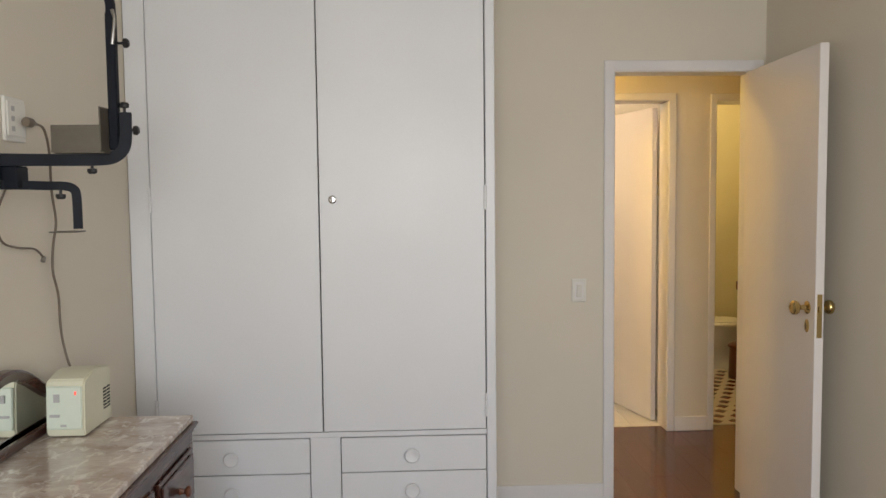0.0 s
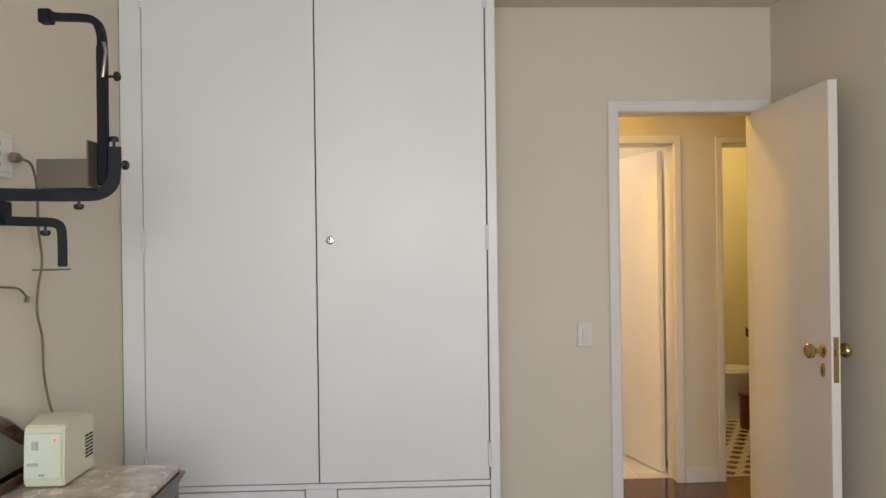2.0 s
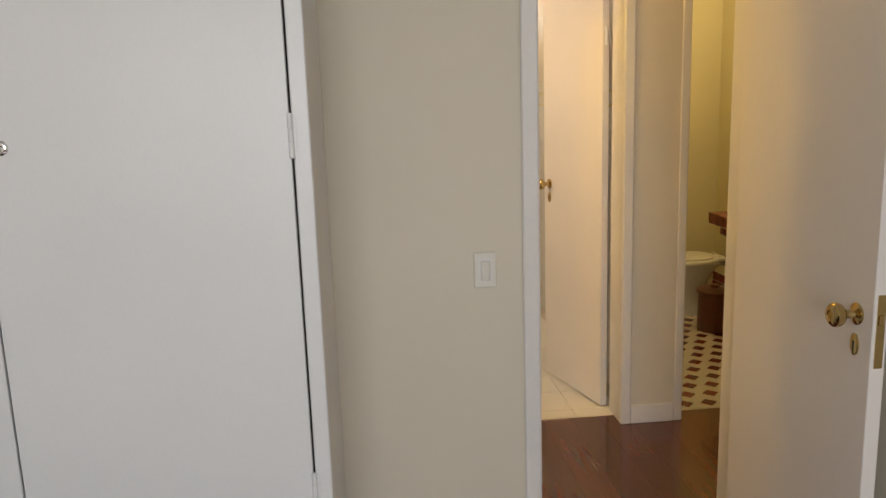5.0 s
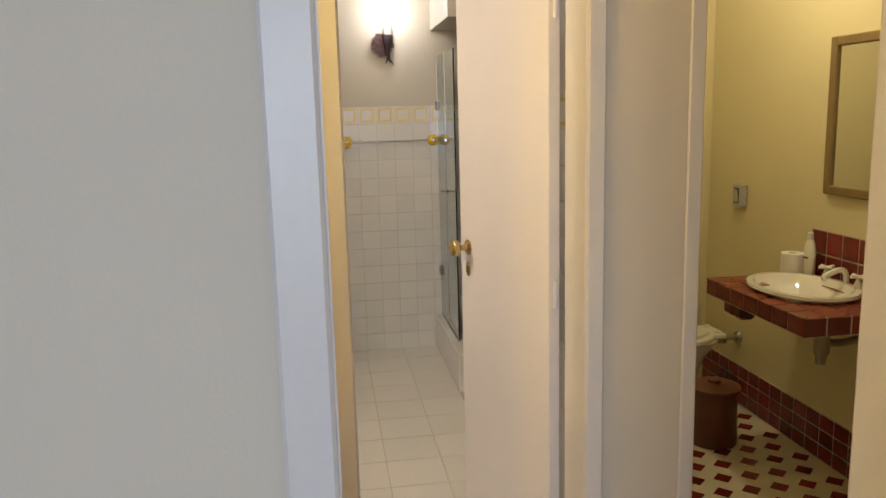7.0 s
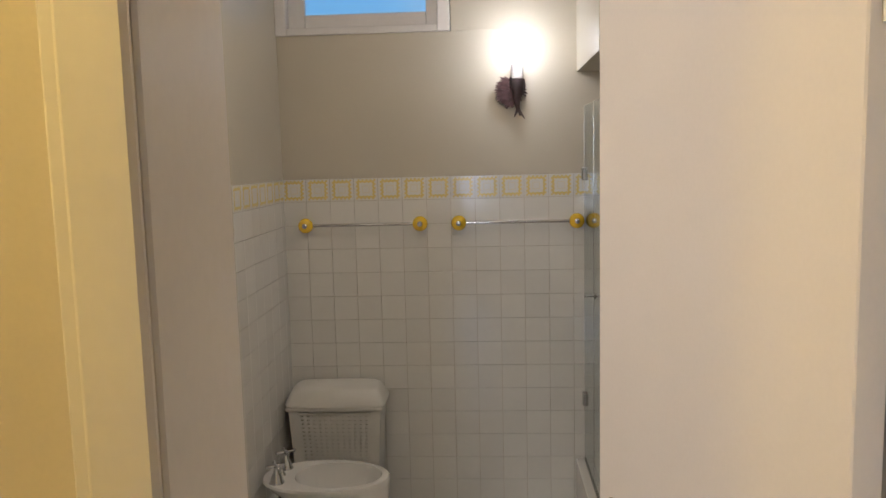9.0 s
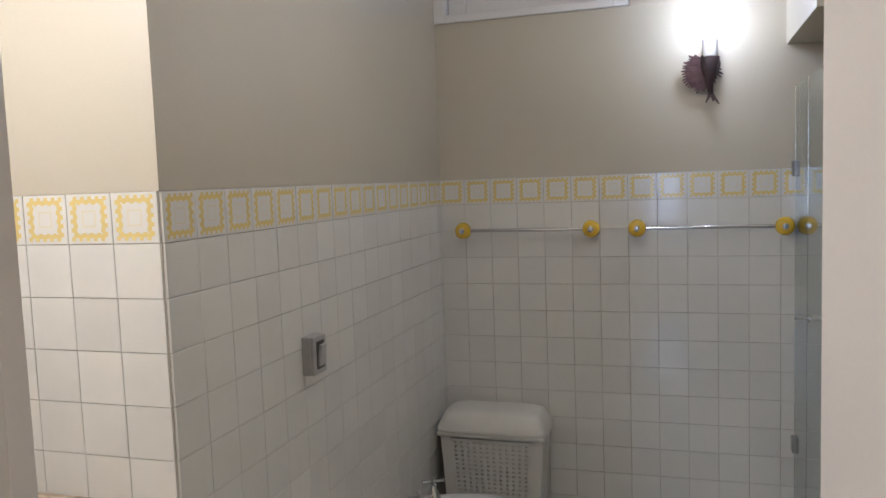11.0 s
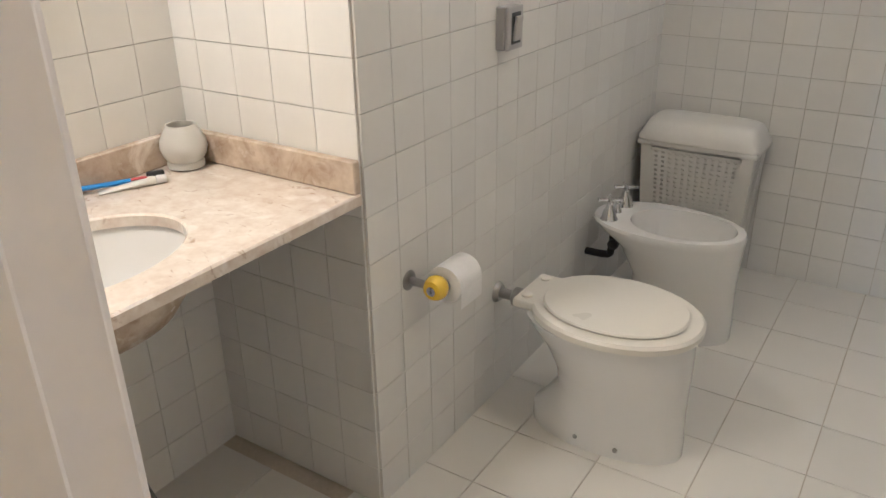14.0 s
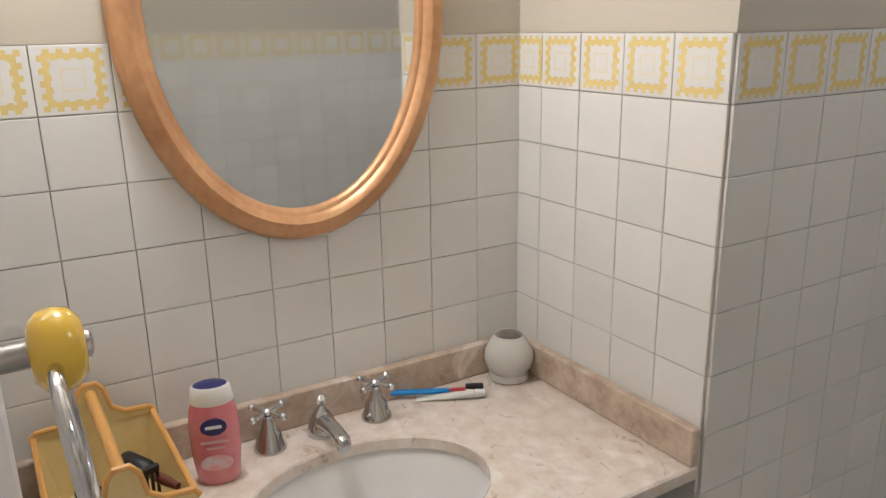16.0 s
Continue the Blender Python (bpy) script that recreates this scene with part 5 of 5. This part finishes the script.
for y in (2.22, 2.30):
    part("bracket", boxes((1.73, 1.80, y - 0.05, y + 0.02, 0.68, 0.744), bevel=0.012), M_RED, wc, "dark red bracket")
wm = thing("wall_mirror", (2.168, 2.0, 1.51), "rectangular mirror in a dull gold frame", "mirror")
part("mirror_glass", boxes((-0.010, -0.006, -0.26, 0.26, -0.30, 0.30)), M_MIRROR, wm)
for b in ((-0.024, 0, -0.30, -0.255, -0.325, 0.325), (-0.024, 0, 0.245, 0.285, -0.325, 0.325), (-0.0235, 0, -0.255, 0.245, 0.285, 0.3245), (-0.0235, 0, -0.255, 0.245, -0.3245, -0.285)):
    part("frame_rail", boxes(b, bevel=0.005), material("dull_gold", (0.28, 0.20, 0.09), 0.4, 0.4, scale=20), wm)
rp = thing("spare_toilet_roll", (2.075, 2.36, 0.8190), "white paper roll standing on the red counter", "toilet paper")
part("roll", lathe([(0.018, 0.0), (0.05, 0.001), (0.05, 0.099), (0.02, 0.10), (0.018, 0.04)], 28), M_PAPER, rp, "", True)
lb = thing("lotion_bottle", (2.115, 2.30, 0.8190), "white lotion bottle with faint print on the red counter", "bottle")
bm = bmesh.new()
loft(bm, [oval(0, 0, 0.018, 0.028, 0, 28), oval(0, 0, 0.02, 0.033, 0.01, 28), oval(0, 0, 0.02, 0.034, 0.11, 28), oval(0, 0, 0.016, 0.024, 0.15, 28), oval(0, 0, 0.011, 0.014, 0.165, 28)])
part("body", bm, M_PLASTIC, lb, "", True)
part("cap", lathe([(0.012, 0.1655), (0.013, 0.17), (0.012, 0.195), (0.008, 0.198)], 16), M_WHITE, lb, "", True)
part("label_bar", boxes((-0.0215, -0.0195, -0.018, 0.018, 0.085, 0.092)), M_RED, lb, "red printed bar")
bn = thing("pedal_bin", (1.80, 2.50, 0), "brown round plastic waste bin with lid on the floor", "bin")
part("bucket", lathe([(0.105, 0), (0.11, 0.008), (0.105, 0.25), (0.112, 0.262)], 30), M_BIN, bn, "", True)
part("lid", lathe([(0.118, 0.2625), (0.12, 0.268), (0.118, 0.278), (0.09, 0.29), (0.03, 0.296), (0.028, 0.31), (0.02, 0.314)], 30), M_BIN, bn, "", True)


# ---------- tiles, boards (pieces last) ----------
def tile_mesh(name, w, h, d, mat, e=0.0013):
    bm = bmesh.new()
    loft(bm, [[Vector((sx * (w / 2 - i), -y, sz * (h / 2 - i))) for sx, sz in ((-1, -1), (1, -1), (1, 1), (-1, 1))] for i, y in ((0, 0), (0, d - e * 0.5), (e, d))], False, True)
    return finish(name, bm, mat)


tile_cache = {}


def tile_wall(parent, origin, u, rz, length, start=0.0, z0=0.0, rows=13, band=True):
    """Tiles along u (unit vector) from origin; rz turns a tile whose face looks to -y."""
    g, n = 0.0015, 0
    a = start
    cols = []
    while a < length - 0.012:
        w = min(T, length - a)
        cols.append((a, w))
        a += T
    for a, w in cols:
        for r in range(rows + (1 if band else 0)):
            bandrow = r == rows
            h = ZT - ZB if bandrow else T
            key = (round(w, 4), bandrow)
            if key not in tile_cache:
                tile_cache[key] = tile_mesh("band_tile" if bandrow else "tile", w - g, h - g, 0.0065, M_BAND if bandrow else M_TILE)
            ob = new("band_tile" if bandrow else "tile", tile_cache[key])
            ob.parent = parent
            p = Vector(origin) + Vector(u) * (a + w / 2)
            jit = (random.random() - 0.5) * 0.0006
            nx, ny = math.sin(radians(rz)), -math.cos(radians(rz))
            ob.matrix_basis = pose(p.x + nx * jit, p.y + ny * jit, z0 + (ZB + h / 2 if bandrow else (r + 0.5) * T), (random.random() - 0.5) * 0.35, 0, rz + (random.random() - 0.5) * 0.35)


random.seed(3)
obj = bpy.data.objects
tile_wall(obj["wall_bath_back"], (XP, YB, 0), (1, 0, 0), 0, 0.836 - XP + 0.35)
tile_wall(obj["wall_bath_pier"], (XP, YP, 0), (0, 1, 0), 90, YB - YP)
tile_wall(obj["wall_bath_pier"], (XP, YP, 0), (-1, 0, 0), 0, XP - XW)
tile_wall(obj["wall_bath_vanity"], (XW, YP, 0), (0, -1, 0), 90, YP - 1.288)
dw = bath("tile_bed_door_wall", boxes((XW, 0.128, 1.2855, 1.287, 0, ZT)), M_GROUT, "tiled wall beside the bathroom door")
tile_wall(dw, (XW, 1.287, 0), (1, 0, 0), 180, 0.128 - XW)
tile_wall(obj["wall_bath_right"], (0.90, 1.33, 0), (0, 1, 0), -90, 3.36 - 1.33)

# bathroom floor tiles
ft = {}
random.seed(5)
xs = [XW] + [-0.907 + 0.252 * i for i in range(0, 8)]
ys = [1.189] + [1.291 + 0.2515 * i for i in range(0, 12)] + [YB]
xs = [x for x in xs if x < 0.84] + [0.836]
for i in range(len(xs) - 1):
    for j in range(len(ys) - 1):
        w, h = xs[i + 1] - xs[i], ys[j + 1] - ys[j]
        if w < 0.02 or h < 0.02:
            continue
        xm, ym = (xs[i] + xs[i + 1]) / 2, (ys[j] + ys[j + 1]) / 2
        if xm < XP and ym > YP:
            continue
        key = (round(w, 3), round(h, 3))
        if key not in ft:
            ft[key] = tile_mesh("floor_tile", w - 0.003, h - 0.003, 0.0045, M_FTILE)
        ob = new("floor_tile", ft[key])
        ob.parent = obj["floor_bath"]
        ob.matrix_basis = pose(xm, ym, -0.004 + (random.random() - 0.5) * 0.0004, -90, 0, 0)

# red diamonds and skirting tiles of the small room
dm_mesh = tile_mesh("diamond_tile", 0.062, 0.062, 0.003, M_RED)
for i in range(9):
    for j in range(17):
        x, y = 1.10 + i * 0.125 + (0.0625 if j % 2 else 0), 1.30 + j * 0.12
        if x < 2.13 and y < 3.28:
            ob = new("diamond_tile", dm_mesh)
            ob.parent = fw
            ob.matrix_basis = pose(x, y, 0.0, -90, 0, 0) @ pose(0, 0, 0, 0, 45, 0)
sk = structure("trim_wc_skirting", boxes((2.163, 2.169, YI, 3.32, 0, 0.213)), M_WCGROUT, "red tiled skirting with pale joints")
sm = tile_mesh("skirting_tile", 0.0915, 0.0635, 0.003, M_RED, 0.0012)
for i in range(20):
    for r in range(3):
        ob = new("skirting_tile", sm)
        ob.parent = sk
        ob.matrix_basis = pose(2.163, 1.39 + i * 0.099, 0.037 + r * 0.0705, 0, 0, -90)

# wooden floor boards, running from the window towards the hall
random.seed(11)
floor = obj["floor"]
BW = 0.142
boards = {}
x = XL - 0.02
rows_far = []
while x < 2.3:
    y = -5.2 - random.random() * 1.2
    while y < 1.224:
        L = random.choice((0.9, 1.2, 1.5, 1.8, 2.2))
        a, b = max(y, -5.2), min(y + L, 1.224)
        y += L
        if b - a < 0.05 or (x > XR - 0.05 and b < 0.0):
            continue
        a = max(a, 0.0) if x > XR - 0.05 else a
        if b - a < 0.05:
            continue
        key = round(b - a, 2)
        if key not in boards:
            bm = bmesh.new()
            w, l, e = BW - 0.0003, key - 0.0003, 0.0005
            loft(bm, [[Vector((sx * (w / 2 - i), sy * (l / 2 - i), z)) for sx, sy in ((-1, -1), (1, -1), (1, 1), (-1, 1))] for i, z in ((0, -0.012), (0, -e), (e, 0))], False, True)
            boards[key] = finish("board", bm, M_PLANK)
        ob = new("board", boards[key])
        ob.parent = floor
        ob.matrix_basis = pose(x + BW / 2, (a + b) / 2, (random.random() - 0.5) * 0.0004)
    x += BW
structure("threshold_bath", boxes((0.092, 0.696, 1.2255, 1.2285, -0.012, 0.001)), M_SPLASH, "thin threshold strip")
